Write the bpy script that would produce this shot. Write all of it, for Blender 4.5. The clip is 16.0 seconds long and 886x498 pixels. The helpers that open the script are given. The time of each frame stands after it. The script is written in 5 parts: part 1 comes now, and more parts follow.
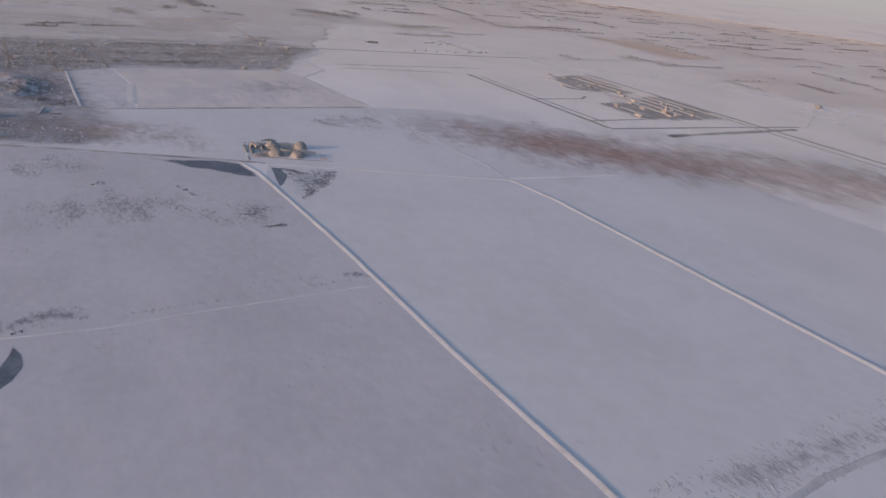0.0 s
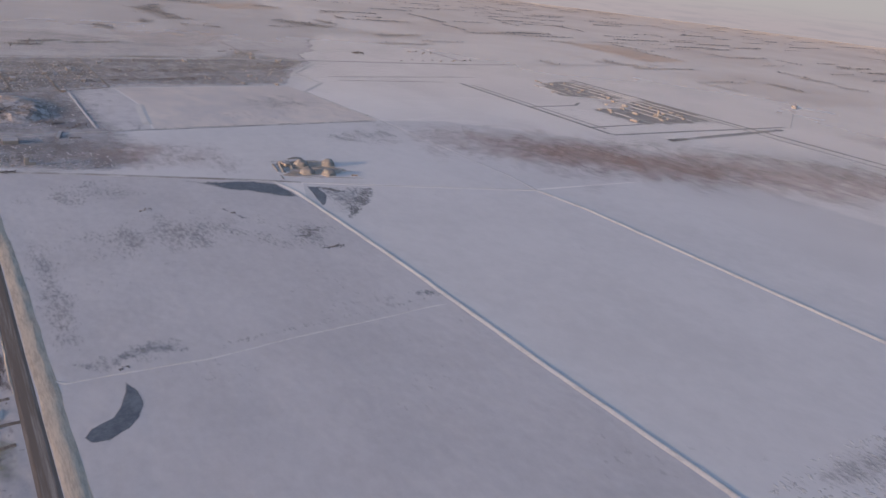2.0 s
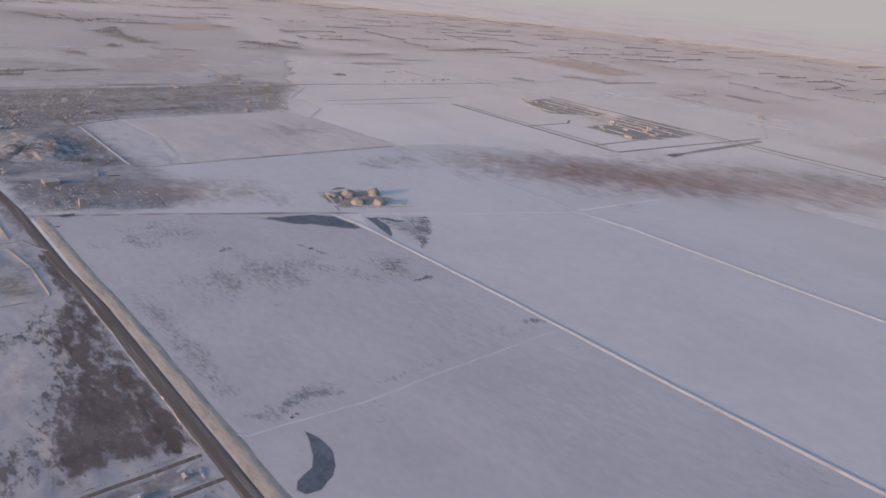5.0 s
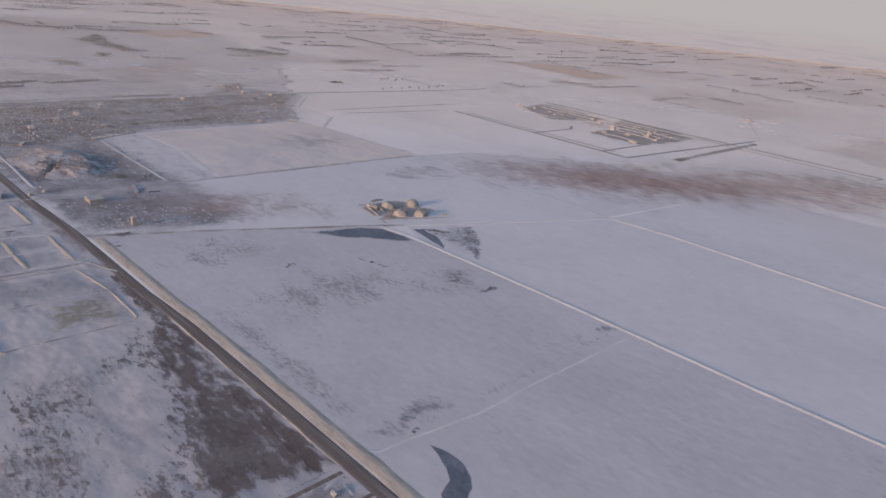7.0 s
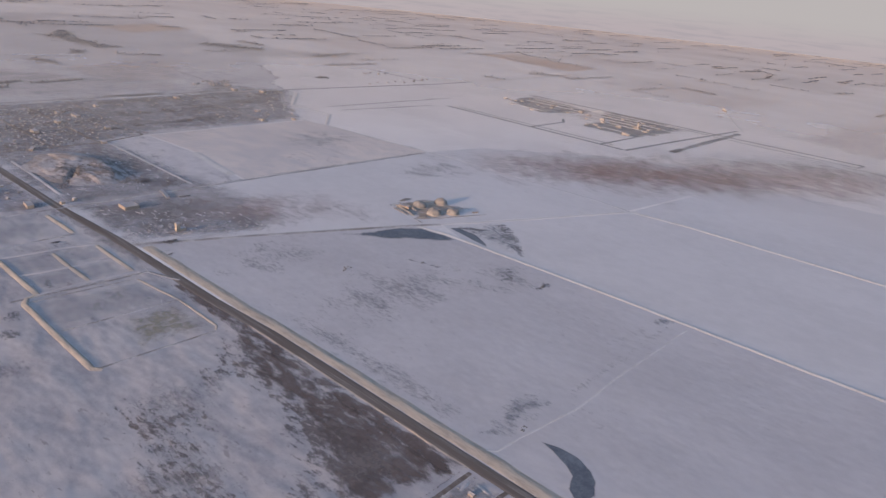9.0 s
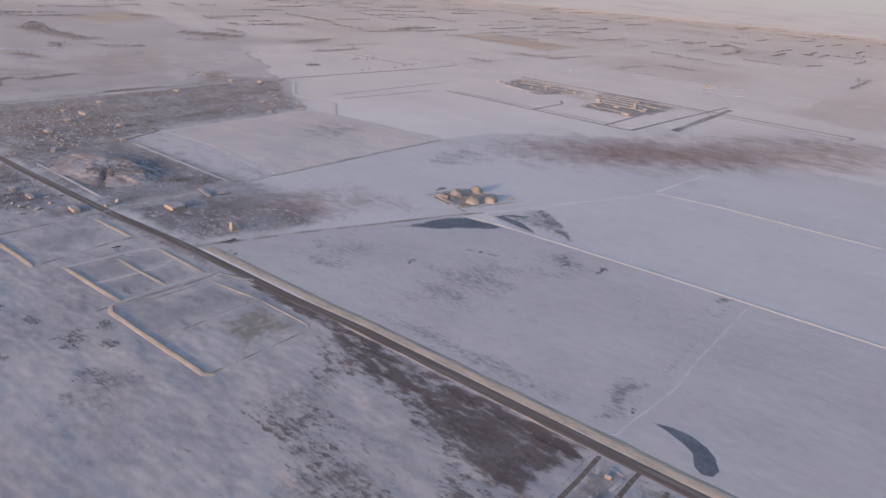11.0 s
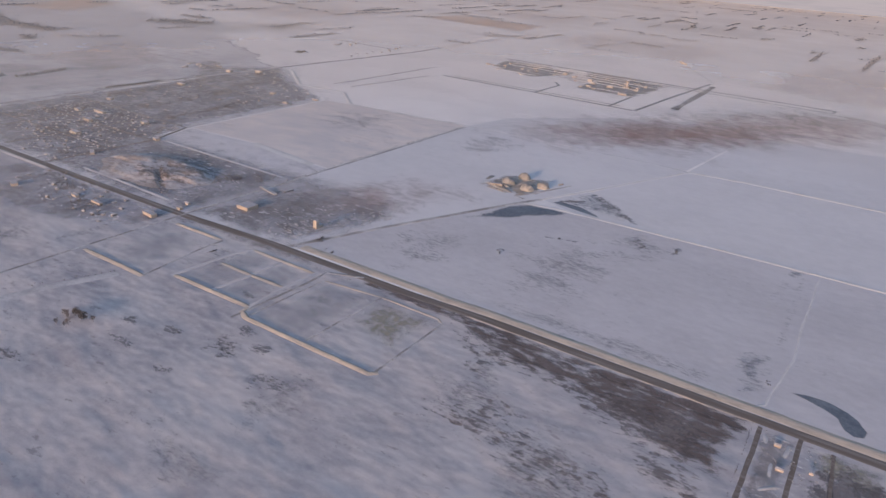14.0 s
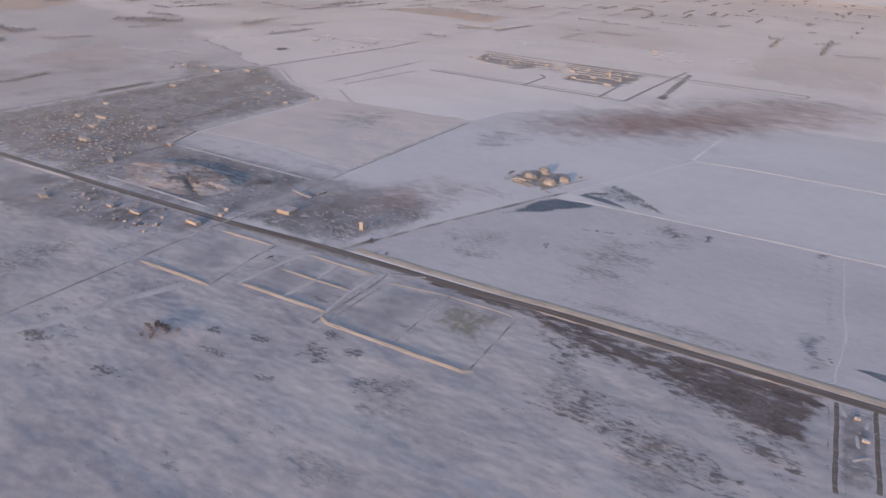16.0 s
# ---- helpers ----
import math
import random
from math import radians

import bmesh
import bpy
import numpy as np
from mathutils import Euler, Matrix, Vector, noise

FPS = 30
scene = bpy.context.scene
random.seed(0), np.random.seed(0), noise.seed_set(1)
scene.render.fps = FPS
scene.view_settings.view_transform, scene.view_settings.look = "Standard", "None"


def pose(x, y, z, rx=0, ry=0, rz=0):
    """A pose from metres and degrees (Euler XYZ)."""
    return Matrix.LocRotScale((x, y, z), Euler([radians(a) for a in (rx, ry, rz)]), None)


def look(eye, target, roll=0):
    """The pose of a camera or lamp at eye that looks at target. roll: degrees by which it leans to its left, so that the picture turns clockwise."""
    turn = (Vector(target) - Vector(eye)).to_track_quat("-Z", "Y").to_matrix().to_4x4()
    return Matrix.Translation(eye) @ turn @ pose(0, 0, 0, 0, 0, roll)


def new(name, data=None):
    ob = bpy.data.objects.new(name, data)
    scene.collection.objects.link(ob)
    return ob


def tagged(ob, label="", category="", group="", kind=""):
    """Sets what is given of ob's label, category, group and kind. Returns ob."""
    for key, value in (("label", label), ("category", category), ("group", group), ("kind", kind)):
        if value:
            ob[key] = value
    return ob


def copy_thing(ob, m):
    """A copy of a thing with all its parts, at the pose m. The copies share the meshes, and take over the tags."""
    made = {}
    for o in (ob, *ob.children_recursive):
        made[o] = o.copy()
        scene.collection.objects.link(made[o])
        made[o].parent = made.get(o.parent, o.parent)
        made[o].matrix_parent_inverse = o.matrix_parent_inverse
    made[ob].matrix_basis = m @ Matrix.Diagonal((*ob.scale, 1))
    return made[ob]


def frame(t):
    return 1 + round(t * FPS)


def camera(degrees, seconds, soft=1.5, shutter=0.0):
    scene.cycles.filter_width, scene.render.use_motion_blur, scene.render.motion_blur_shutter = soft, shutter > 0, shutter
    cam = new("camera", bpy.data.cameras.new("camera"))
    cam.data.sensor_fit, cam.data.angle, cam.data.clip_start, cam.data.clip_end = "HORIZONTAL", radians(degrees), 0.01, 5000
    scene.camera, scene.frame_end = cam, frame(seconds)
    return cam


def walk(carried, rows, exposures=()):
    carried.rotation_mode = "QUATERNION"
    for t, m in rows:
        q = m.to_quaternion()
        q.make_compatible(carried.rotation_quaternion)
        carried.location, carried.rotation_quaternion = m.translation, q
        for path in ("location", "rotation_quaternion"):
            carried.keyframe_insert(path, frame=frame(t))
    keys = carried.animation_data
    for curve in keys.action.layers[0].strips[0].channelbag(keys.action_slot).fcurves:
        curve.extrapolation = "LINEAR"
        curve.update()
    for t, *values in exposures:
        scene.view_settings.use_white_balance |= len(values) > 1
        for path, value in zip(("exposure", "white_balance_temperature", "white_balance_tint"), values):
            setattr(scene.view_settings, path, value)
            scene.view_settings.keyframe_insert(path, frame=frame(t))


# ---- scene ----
cam = camera(64.0, 16.0, soft=1.5)
EXPOSURE = [(0.0, 0.67, 6340, 18), (3.0, 0.72, 6340, 18), (8.0, 0.81, 6370, 18), (12.0, 0.86, 6370, 18), (16.0, 0.88, 6370, 18)]
ROWS = [
    (0.0, 0.03, -0.01, 188.21, 67.093, -6.658, -30.627),
    (0.5, -15.66, 7.71, 189.46, 67.201, -6.624, -31.549),
    (1.0, -31.18, 15.57, 190.56, 67.385, -6.300, -32.565),
    (1.5, -46.42, 23.84, 191.49, 67.562, -6.169, -33.551),
    (2.0, -61.48, 32.68, 192.39, 67.761, -5.995, -34.543),
    (2.5, -76.51, 42.03, 193.30, 67.970, -5.910, -35.506),
    (3.0, -91.52, 51.77, 194.28, 68.230, -5.940, -36.452),
    (3.5, -106.47, 61.69, 195.28, 68.499, -5.957, -37.401),
    (4.0, -121.41, 71.73, 196.32, 68.776, -5.944, -38.355),
    (6.5, -196.39, 123.33, 201.93, 69.684, -5.289, -42.664),
    (7.0, -211.23, 134.18, 203.05, 69.631, -5.488, -43.344),
    (7.5, -225.91, 145.62, 204.12, 69.474, -5.458, -44.057),
    (8.0, -240.53, 157.65, 205.03, 69.329, -5.404, -44.903),
    (8.5, -254.92, 170.16, 205.88, 69.291, -5.586, -46.146),
    (9.0, -268.89, 183.12, 206.70, 69.181, -5.404, -47.393),
    (11.5, -336.21, 250.72, 211.57, 67.487, -4.432, -51.910),
    (12.0, -349.38, 264.57, 212.61, 67.093, -4.519, -52.735),
    (12.5, -362.25, 278.80, 213.69, 66.892, -4.499, -53.771),
    (13.0, -374.89, 293.42, 214.66, 66.777, -4.175, -54.758),
    (13.5, -387.34, 308.24, 215.69, 66.704, -4.043, -55.612),
    (14.0, -399.58, 323.09, 216.86, 66.589, -3.902, -56.619),
    (14.5, -411.57, 338.10, 218.15, 66.360, -3.910, -57.592),
    (15.0, -423.30, 353.25, 219.43, 66.219, -3.779, -58.805),
    (15.5, -434.86, 368.61, 220.73, 66.128, -3.808, -59.911),
    (16.0, -446.34, 384.12, 222.07, 66.084, -3.421, -61.126),
]
walk(cam, [(t, pose(x, y, z, rx, ry, rz)) for t, x, y, z, rx, ry, rz in ROWS], EXPOSURE)

# ---- light ----
SUN_ELEVATION = 8.5
world = bpy.data.worlds.new("winter_sky")
scene.world = world
world.use_nodes = True
wn = world.node_tree.nodes
sky = wn.new("ShaderNodeTexSky")
sky.sky_type = "NISHITA"
sky.sun_disc = False
sky.sun_elevation = radians(SUN_ELEVATION)
sky.sun_rotation = radians(270)
sky.air_density, sky.dust_density, sky.ozone_density = 1.0, 1.5, 1.6
world.node_tree.links.new(sky.outputs[0], wn["Background"].inputs[0])
wn["Background"].inputs[1].default_value = 0.15
sun = new("sun", bpy.data.lights.new("sun", "SUN"))
sun.data.energy, sun.data.angle, sun.data.color = 2.0, radians(0.6), (1.0, 0.67, 0.44)
sun.matrix_world = look((-400, 0, 400 * math.tan(radians(SUN_ELEVATION))), (0, 0, 0))


# ---- materials ----
def nodes_of(name):
    m = bpy.data.materials.new(name)
    m.use_nodes = True
    return m, m.node_tree.nodes, m.node_tree.links, m.node_tree.nodes["Principled BSDF"]


def noise_node(n, l, pos, scale, detail=4.0, stretch=(1, 1, 1), rough=0.6):
    mp = n.new("ShaderNodeMapping")
    mp.inputs["Scale"].default_value = stretch
    l.new(pos, mp.inputs[0])
    t = n.new("ShaderNodeTexNoise")
    t.inputs["Scale"].default_value, t.inputs["Detail"].default_value, t.inputs["Roughness"].default_value = scale, detail, rough
    l.new(mp.outputs[0], t.inputs["Vector"])
    return t.outputs[0]


def ramp(n, l, fac, low, high):
    r = n.new("ShaderNodeMapRange")
    r.interpolation_type = "SMOOTHSTEP"
    r.inputs[1].default_value, r.inputs[2].default_value = low, high
    l.new(fac, r.inputs[0])
    return r.outputs[0]


def mixed(n, l, fac, a, b):
    m = n.new("ShaderNodeMix")
    m.data_type = "RGBA"
    for s, v in ((0, fac), (6, a), (7, b)):
        if isinstance(v, (tuple, float, int)):
            m.inputs[s].default_value = (*v, 1) if isinstance(v, tuple) else v
        else:
            l.new(v, m.inputs[s])
    return m.outputs[2]


def maths(n, l, op, a, b):
    m = n.new("ShaderNodeMath")
    m.operation = op
    for s, v in ((0, a), (1, b)):
        if isinstance(v, (float, int)):
            m.inputs[s].default_value = v
        else:
            l.new(v, m.inputs[s])
    return m.outputs[0]


def surface(name, base, other, rough=0.85, big=0.03, small=0.6, edges=(0.4, 0.65), bump=0.0, bump_scale=0.5, stretch=(1, 1, 1), metal=0.0, cover=None, per_object=0.0, drift=0.0, fleck=None):
    """Two colours broken up at two scales; cover: (soft, raggedness) lets the ground show through where the mesh's own cover value runs out; fleck: (tone, scale, level, share) of sparse weeds."""
    m, n, l, p = nodes_of(name)
    geo = n.new("ShaderNodeNewGeometry")
    pos = geo.outputs["Position"]
    a = noise_node(n, l, pos, big, 9.0, stretch, 0.66)
    b = noise_node(n, l, pos, small, 8.0, stretch, 0.7)
    f = ramp(n, l, maths(n, l, "ADD", maths(n, l, "MULTIPLY", a, 0.6), maths(n, l, "MULTIPLY", b, 0.4)), *edges)
    col = mixed(n, l, f, base, other)
    if per_object:
        info = n.new("ShaderNodeObjectInfo")
        k = maths(n, l, "MULTIPLY", info.outputs["Random"], per_object)
        col = mixed(n, l, k, col, (0.55, 0.5, 0.46))
    if fleck:
        tone, fine, level, most = fleck
        f1 = noise_node(n, l, pos, fine, 9.0, (1, 0.38, 1), 0.7)
        f2 = noise_node(n, l, pos, 0.011, 4.0, (1, 0.8, 1), 0.6)
        spots = ramp(n, l, maths(n, l, "ADD", maths(n, l, "MULTIPLY", f1, 0.6), maths(n, l, "MULTIPLY", f2, 0.4)), level, level + 0.045)
        col = mixed(n, l, maths(n, l, "MULTIPLY", spots, most), col, tone)
    l.new(col, p.inputs["Base Color"])
    p.inputs["Roughness"].default_value, p.inputs["Metallic"].default_value = rough, metal
    p.inputs["Specular IOR Level"].default_value = 0.2
    if bump:
        bn = n.new("ShaderNodeBump")
        bn.inputs["Strength"].default_value, bn.inputs["Distance"].default_value = 1.0, bump
        height = noise_node(n, l, pos, bump_scale, 4.0, stretch, 0.5)
        if drift:
            height = maths(n, l, "ADD", height, maths(n, l, "MULTIPLY", noise_node(n, l, pos, bump_scale * 0.25, 3.0, stretch), drift / bump))
        l.new(height, bn.inputs["Height"])
        l.new(bn.outputs[0], p.inputs["Normal"])
    if cover:
        at = n.new("ShaderNodeAttribute")
        at.attribute_name = "cover"
        level, soft, ragged, fine, most = cover[:5]
        way = cover[5] if len(cover) > 5 else (1, 1, 1)
        nz = noise_node(n, l, pos, fine, 8.0, way, 0.66)
        nb = noise_node(n, l, pos, fine * 0.17, 4.0, way, 0.6)
        nz = maths(n, l, "ADD", maths(n, l, "MULTIPLY", nz, 0.65), maths(n, l, "MULTIPLY", nb, 0.35))
        v = maths(n, l, "ADD", maths(n, l, "MULTIPLY", at.outputs["Fac"], 0.6), maths(n, l, "MULTIPLY", maths(n, l, "SUBTRACT", nz, 0.5), ragged))
        keep = ramp(n, l, v, level - soft, level + soft)
        edge = ramp(n, l, at.outputs["Fac"], 0.005, 0.35 if soft > 0.05 else 0.02)
        l.new(maths(n, l, "MULTIPLY", maths(n, l, "MULTIPLY", keep, edge), most), p.inputs["Alpha"])
    return m


SNOW = (0.80, 0.75, 0.735)
M = {}
M["snow"] = surface("snow", SNOW, (0.71, 0.662, 0.652), 0.9, 0.010, 0.09, (0.42, 0.62), 0.07, 0.085, (1.0, 0.7, 1), drift=0.45)
# Dirt tan plus the low sun's warmth, put into sun-facing banks' colour.
M["bank"] = surface("snow_bank", (0.56, 0.475, 0.395), (0.38, 0.322, 0.275), 0.9, 0.3, 1.2, (0.38, 0.66), 0.14, 0.7, (1, 0.15, 1))
M["rough_bank"] = surface("drifted_pasture_snow", (0.53, 0.495, 0.50), (0.43, 0.40, 0.405), 0.9, 0.03, 0.3, (0.45, 0.70), 0.08, 0.5)
M["ridge"] = surface("ridge_snow", (0.54, 0.515, 0.52), (0.36, 0.34, 0.35), 0.9, 0.06, 0.5, (0.42, 0.68), 0.05, 0.8)
M["packed"] = surface("packed_snow", (0.63, 0.60, 0.595), (0.50, 0.465, 0.445), 0.9, 0.05, 0.5, (0.42, 0.70), 0.05, 0.8)
M["road"] = surface("snowy_asphalt", (0.165, 0.132, 0.115), (0.36, 0.32, 0.30), 0.9, 0.30, 1.4, (0.46, 0.70), 0.03, 1.0, (1, 0.03, 1))
M["gravel"] = surface("snowy_gravel", (0.26, 0.235, 0.225), (0.56, 0.53, 0.53), 0.9, 0.05, 0.6, (0.42, 0.62), 0.05, 0.8)
M["stubble"] = surface("bare_stubble", (0.155, 0.12, 0.112), (0.275, 0.23, 0.222), 0.95, 0.03, 0.4, (0.44, 0.66), 0.05, 0.8, cover=(0.43, 0.26, 3.2, 0.17, 0.76, (1, 0.36, 1)))
M["flecks"] = surface("stubble_flecks", (0.175, 0.142, 0.138), (0.29, 0.25, 0.243), 0.95, 0.03, 0.4, (0.44, 0.66), 0.05, 0.8, cover=(0.58, 0.18, 3.4, 0.30, 0.62, (1, 0.42, 1)))
# Silty floor with the banks' blue shade mixed into its colour.
M["silt"] = surface("blue_shaded_silt_floor", (0.40, 0.41, 0.445), (0.50, 0.495, 0.52), 0.9, 0.04, 0.4, (0.42, 0.66), 0.05, 0.5, cover=(0.36, 0.34, 1.4, 0.07, 0.26))
# Warm sunlight on this field is put into its base colours.
M["sunny"] = surface("sun_toned_snow", (0.70, 0.615, 0.575), (0.55, 0.508, 0.51), 0.9, 0.014, 0.06, (0.38, 0.62), 0.05, 0.08, (1.0, 0.6, 1), drift=0.9, cover=(0.11, 0.012, 0.30, 0.10, 1.0), fleck=((0.40, 0.345, 0.34), 0.12, 0.565, 0.5))
M["weeds"] = surface("weeds_in_snow", (0.17, 0.16, 0.17), (0.33, 0.315, 0.33), 0.95, 0.03, 0.4, (0.45, 0.60), 0.1, 0.5, cover=(0.54, 0.34, 4.0, 0.5, 0.68, (1, 0.45, 1)))
M["thicket"] = surface("thicket_floor", (0.13, 0.125, 0.135), (0.25, 0.24, 0.255), 0.95, 0.03, 0.3, (0.44, 0.66), 0.05, 0.8, cover=(0.34, 0.16, 2.4, 0.05, 0.75))
# Lighter and bluer than near twigs: distance haze is put into the tone.
M["woods"] = surface("bare_woods", (0.135, 0.128, 0.138), (0.235, 0.222, 0.235), 0.95, 0.05, 0.6, (0.4, 0.65))
M["olive"] = surface("olive_grass", (0.32, 0.29, 0.215), (0.50, 0.465, 0.42), 0.95, 0.05, 0.4, (0.42, 0.66), 0.05, 0.8, cover=(0.46, 0.45, 2.6, 0.15, 0.72))
M["smooth"] = surface("smooth_snow", (0.655, 0.622, 0.63), (0.575, 0.548, 0.557), 0.9, 0.008, 0.09, (0.36, 0.68), 0.04, 0.12, (1.0, 0.75, 1), drift=0.40, cover=(0.11, 0.012, 0.30, 0.10, 1.0), fleck=((0.43, 0.405, 0.42), 0.20, 0.61, 0.35))
M["prairie"] = surface("brown_prairie", (0.47, 0.265, 0.205), (0.59, 0.455, 0.42), 0.95, 0.02, 0.15, (0.42, 0.68), 0.05, 0.5, cover=(0.40, 0.46, 1.9, 0.06, 0.46, (1.0, 0.6, 1)))
M["flush"] = surface("reddish_thin_grass", (0.42, 0.265, 0.225), (0.57, 0.455, 0.43), 0.95, 0.02, 0.15, (0.42, 0.68), 0.05, 0.5, cover=(0.50, 0.44, 2.6, 0.15, 0.42, (1, 0.5, 1)))
M["faint"] = surface("thin_grass", (0.25, 0.23, 0.235), (0.42, 0.39, 0.395), 0.95, 0.03, 0.3, (0.44, 0.62), 0.1, 0.4, cover=(0.68, 0.42, 3.6, 0.45, 0.42, (1, 0.38, 1)))
M["ice"] = surface("bare_ice", (0.115, 0.132, 0.165), (0.21, 0.23, 0.265), 0.6, 0.05, 0.4, (0.4, 0.66), 0.01, 1.0, cover=(0.28, 0.24, 1.0, 0.10, 0.84))
M["mottled"] = surface("grey_mottled_snow", (0.38, 0.352, 0.36), (0.56, 0.53, 0.545), 0.95, 0.02, 0.10, (0.44, 0.60), 0.5, 0.10, cover=(0.30, 0.28, 1.4, 0.045, 0.55), fleck=((0.22, 0.2, 0.2), 0.16, 0.56, 0.6))
M["town_ground"] = surface("town_ground", (0.315, 0.287, 0.297), (0.56, 0.53, 0.555), 0.95, 0.03, 0.13, (0.44, 0.58), 0.9, 0.11, (0.8, 1, 1), cover=(0.40, 0.30, 1.9, 0.09, 0.47), fleck=((0.13, 0.113, 0.113), 0.14, 0.53, 0.72))
M["brushy"] = surface("low_dark_brush", (0.15, 0.13, 0.13), (0.30, 0.275, 0.28), 0.95, 0.05, 0.3, (0.45, 0.58), 0.5, 0.2, cover=(0.50, 0.14, 3.0, 0.13, 0.62))
M["churned"] = surface("churned_yard", (0.19, 0.155, 0.14), (0.46, 0.42, 0.415), 0.95, 0.06, 0.22, (0.45, 0.57), 0.6, 0.2, cover=(0.47, 0.34, 2.4, 0.16, 0.42))
# Near snow is toned darker than open snow, standing in for distance haze.
M["field"] = surface("near_dark_snow", (0.57, 0.538, 0.552), (0.475, 0.448, 0.462), 0.9, 0.014, 0.16, (0.36, 0.68), 0.07, 0.13, (1.0, 0.7, 1), drift=0.6, cover=(0.11, 0.012, 0.30, 0.10, 1.0), fleck=((0.32, 0.298, 0.313), 0.26, 0.58, 0.45))
# Pink of lit snow and blue of shaded hollows put into the tones.
M["rough"] = surface("rough_pasture_snow", (0.535, 0.495, 0.497), (0.345, 0.322, 0.345), 0.9, 0.018, 0.13, (0.40, 0.64), 0.24, 0.11, (1.0, 0.55, 1), drift=2.2, cover=(0.11, 0.012, 0.30, 0.10, 1.0), fleck=((0.22, 0.198, 0.203), 0.24, 0.565, 0.6))
M["tan"] = surface("tan_field", (0.62, 0.42, 0.32), (0.68, 0.54, 0.46), 0.95, 0.01, 0.1, (0.4, 0.65), 0.05, 0.3, cover=(0.30, 0.3, 0.9, 0.03, 0.9))
M["far_field"] = surface("far_stubble_field", (0.47, 0.415, 0.41), (0.60, 0.55, 0.545), 0.95, 0.01, 0.08, (0.42, 0.66), 0.05, 0.3, cover=(0.44, 0.44, 2.0, 0.03, 0.25, (0.5, 1, 1)))
M["pinkish"] = surface("pinkish_far_stubble", (0.62, 0.49, 0.45), (0.68, 0.58, 0.55), 0.95, 0.01, 0.08, (0.42, 0.66), 0.05, 0.3, cover=(0.38, 0.40, 1.6, 0.02, 0.28, (0.5, 1, 1)))
M["slush"] = surface("slushy_grass", (0.22, 0.24, 0.275), (0.38, 0.39, 0.42), 0.9, 0.05, 0.4, (0.44, 0.60), 0.2, 0.3, cover=(0.46, 0.38, 3.0, 0.34, 0.58, (1, 0.5, 1)))
M["paved"] = surface("swept_pavement", (0.21, 0.203, 0.207), (0.40, 0.385, 0.39), 0.85, 0.03, 0.3, (0.42, 0.70), 0.02, 1.0)
M["apron"] = surface("apron_concrete", (0.17, 0.165, 0.175), (0.40, 0.385, 0.395), 0.85, 0.03, 0.3, (0.42, 0.70), 0.02, 1.0, cover=(0.34, 0.30, 2.4, 0.07, 0.66, (1, 0.4, 1)))
M["bush"] = surface("bare_twigs", (0.085, 0.075, 0.07), (0.20, 0.175, 0.16), 0.95, 0.1, 1.5, (0.4, 0.65))
M["wall"] = surface("pale_siding", (0.38, 0.315, 0.26), (0.28, 0.232, 0.20), 0.8, 0.2, 2.0, (0.4, 0.7), per_object=0.4)
M["roof"] = surface("snowy_roof", (0.44, 0.42, 0.44), (0.28, 0.265, 0.27), 0.85, 0.2, 1.5, (0.44, 0.66))
M["dark"] = surface("dark_opening", (0.05, 0.055, 0.065), (0.09, 0.09, 0.10), 0.4, 0.3, 2.0)
M["earth"] = surface("bare_earth_mound", (0.29, 0.252, 0.238), (0.48, 0.445, 0.455), 0.95, 0.045, 0.26, (0.43, 0.58), 0.7, 0.22, (1, 0.6, 1), fleck=((0.125, 0.107, 0.103), 0.14, 0.53, 0.75))
M["paint"] = surface("wing_paint", (0.095, 0.195, 0.295), (0.082, 0.165, 0.255), 0.16, 0.6, 6.0, (0.35, 0.7))
M["paint"].node_tree.nodes["Principled BSDF"].inputs["Specular IOR Level"].default_value = 0.5
M["navy"] = surface("navy_paint", (0.017, 0.032, 0.092), (0.026, 0.044, 0.115), 0.55, 1.5, 8.0, (0.4, 0.65))
M["edge"] = surface("bare_leading_edge", (0.48, 0.47, 0.46), (0.38, 0.37, 0.37), 0.35, 2.0, 12.0, metal=0.6)
M["seam"] = surface("panel_seam", (0.13, 0.15, 0.18), (0.17, 0.19, 0.22), 0.5, 2.0, 9.0)
M["mark"] = surface("red_brown_marking", (0.20, 0.10, 0.10), (0.28, 0.2, 0.2), 0.6, 2.0, 30.0)
M["dome"] = surface("stockpile", (0.24, 0.222, 0.21), (0.345, 0.32, 0.305), 0.95, 0.15, 0.8, (0.40, 0.66), 0.12, 0.9)
M["tan_pad"] = surface("tan_storage_pad", (0.38, 0.31, 0.25), (0.56, 0.50, 0.45), 0.95, 0.08, 0.3, (0.45, 0.58), 0.4, 0.3, cover=(0.32, 0.26, 1.8, 0.10, 0.7))
# Dimming by haze and vignette is put into this snow tone.
M["dull"] = surface("dimmed_snow", (0.62, 0.582, 0.59), (0.48, 0.452, 0.468), 0.9, 0.008, 0.06, (0.43, 0.60), 0.3, 0.09, drift=0.4, cover=(0.11, 0.012, 0.30, 0.03, 1.0), fleck=((0.30, 0.28, 0.295), 0.10, 0.55, 0.55))
M["junk"] = surface("scrap_paint", (0.16, 0.16, 0.18), (0.30, 0.29, 0.30), 0.6, 0.3, 2.0, per_object=0.6)


# ---- building tools ----
def mesh_object(name, bm, material, parent=None, label=""):
    me = bpy.data.meshes.new(name)
    bm.to_mesh(me)
    bm.free()
    me.materials.append(material)
    ob = new(name, me)
    ob.parent = parent
    return tagged(ob, label) if label else ob


def part(name, bm, material, parent, label=""):
    return mesh_object(name, bm, material, parent, label)


def empty(name, x, y, z=0.0, turn=0.0):
    ob = new(name)
    ob.matrix_basis = pose(x, y, z, 0, 0, turn)
    return ob


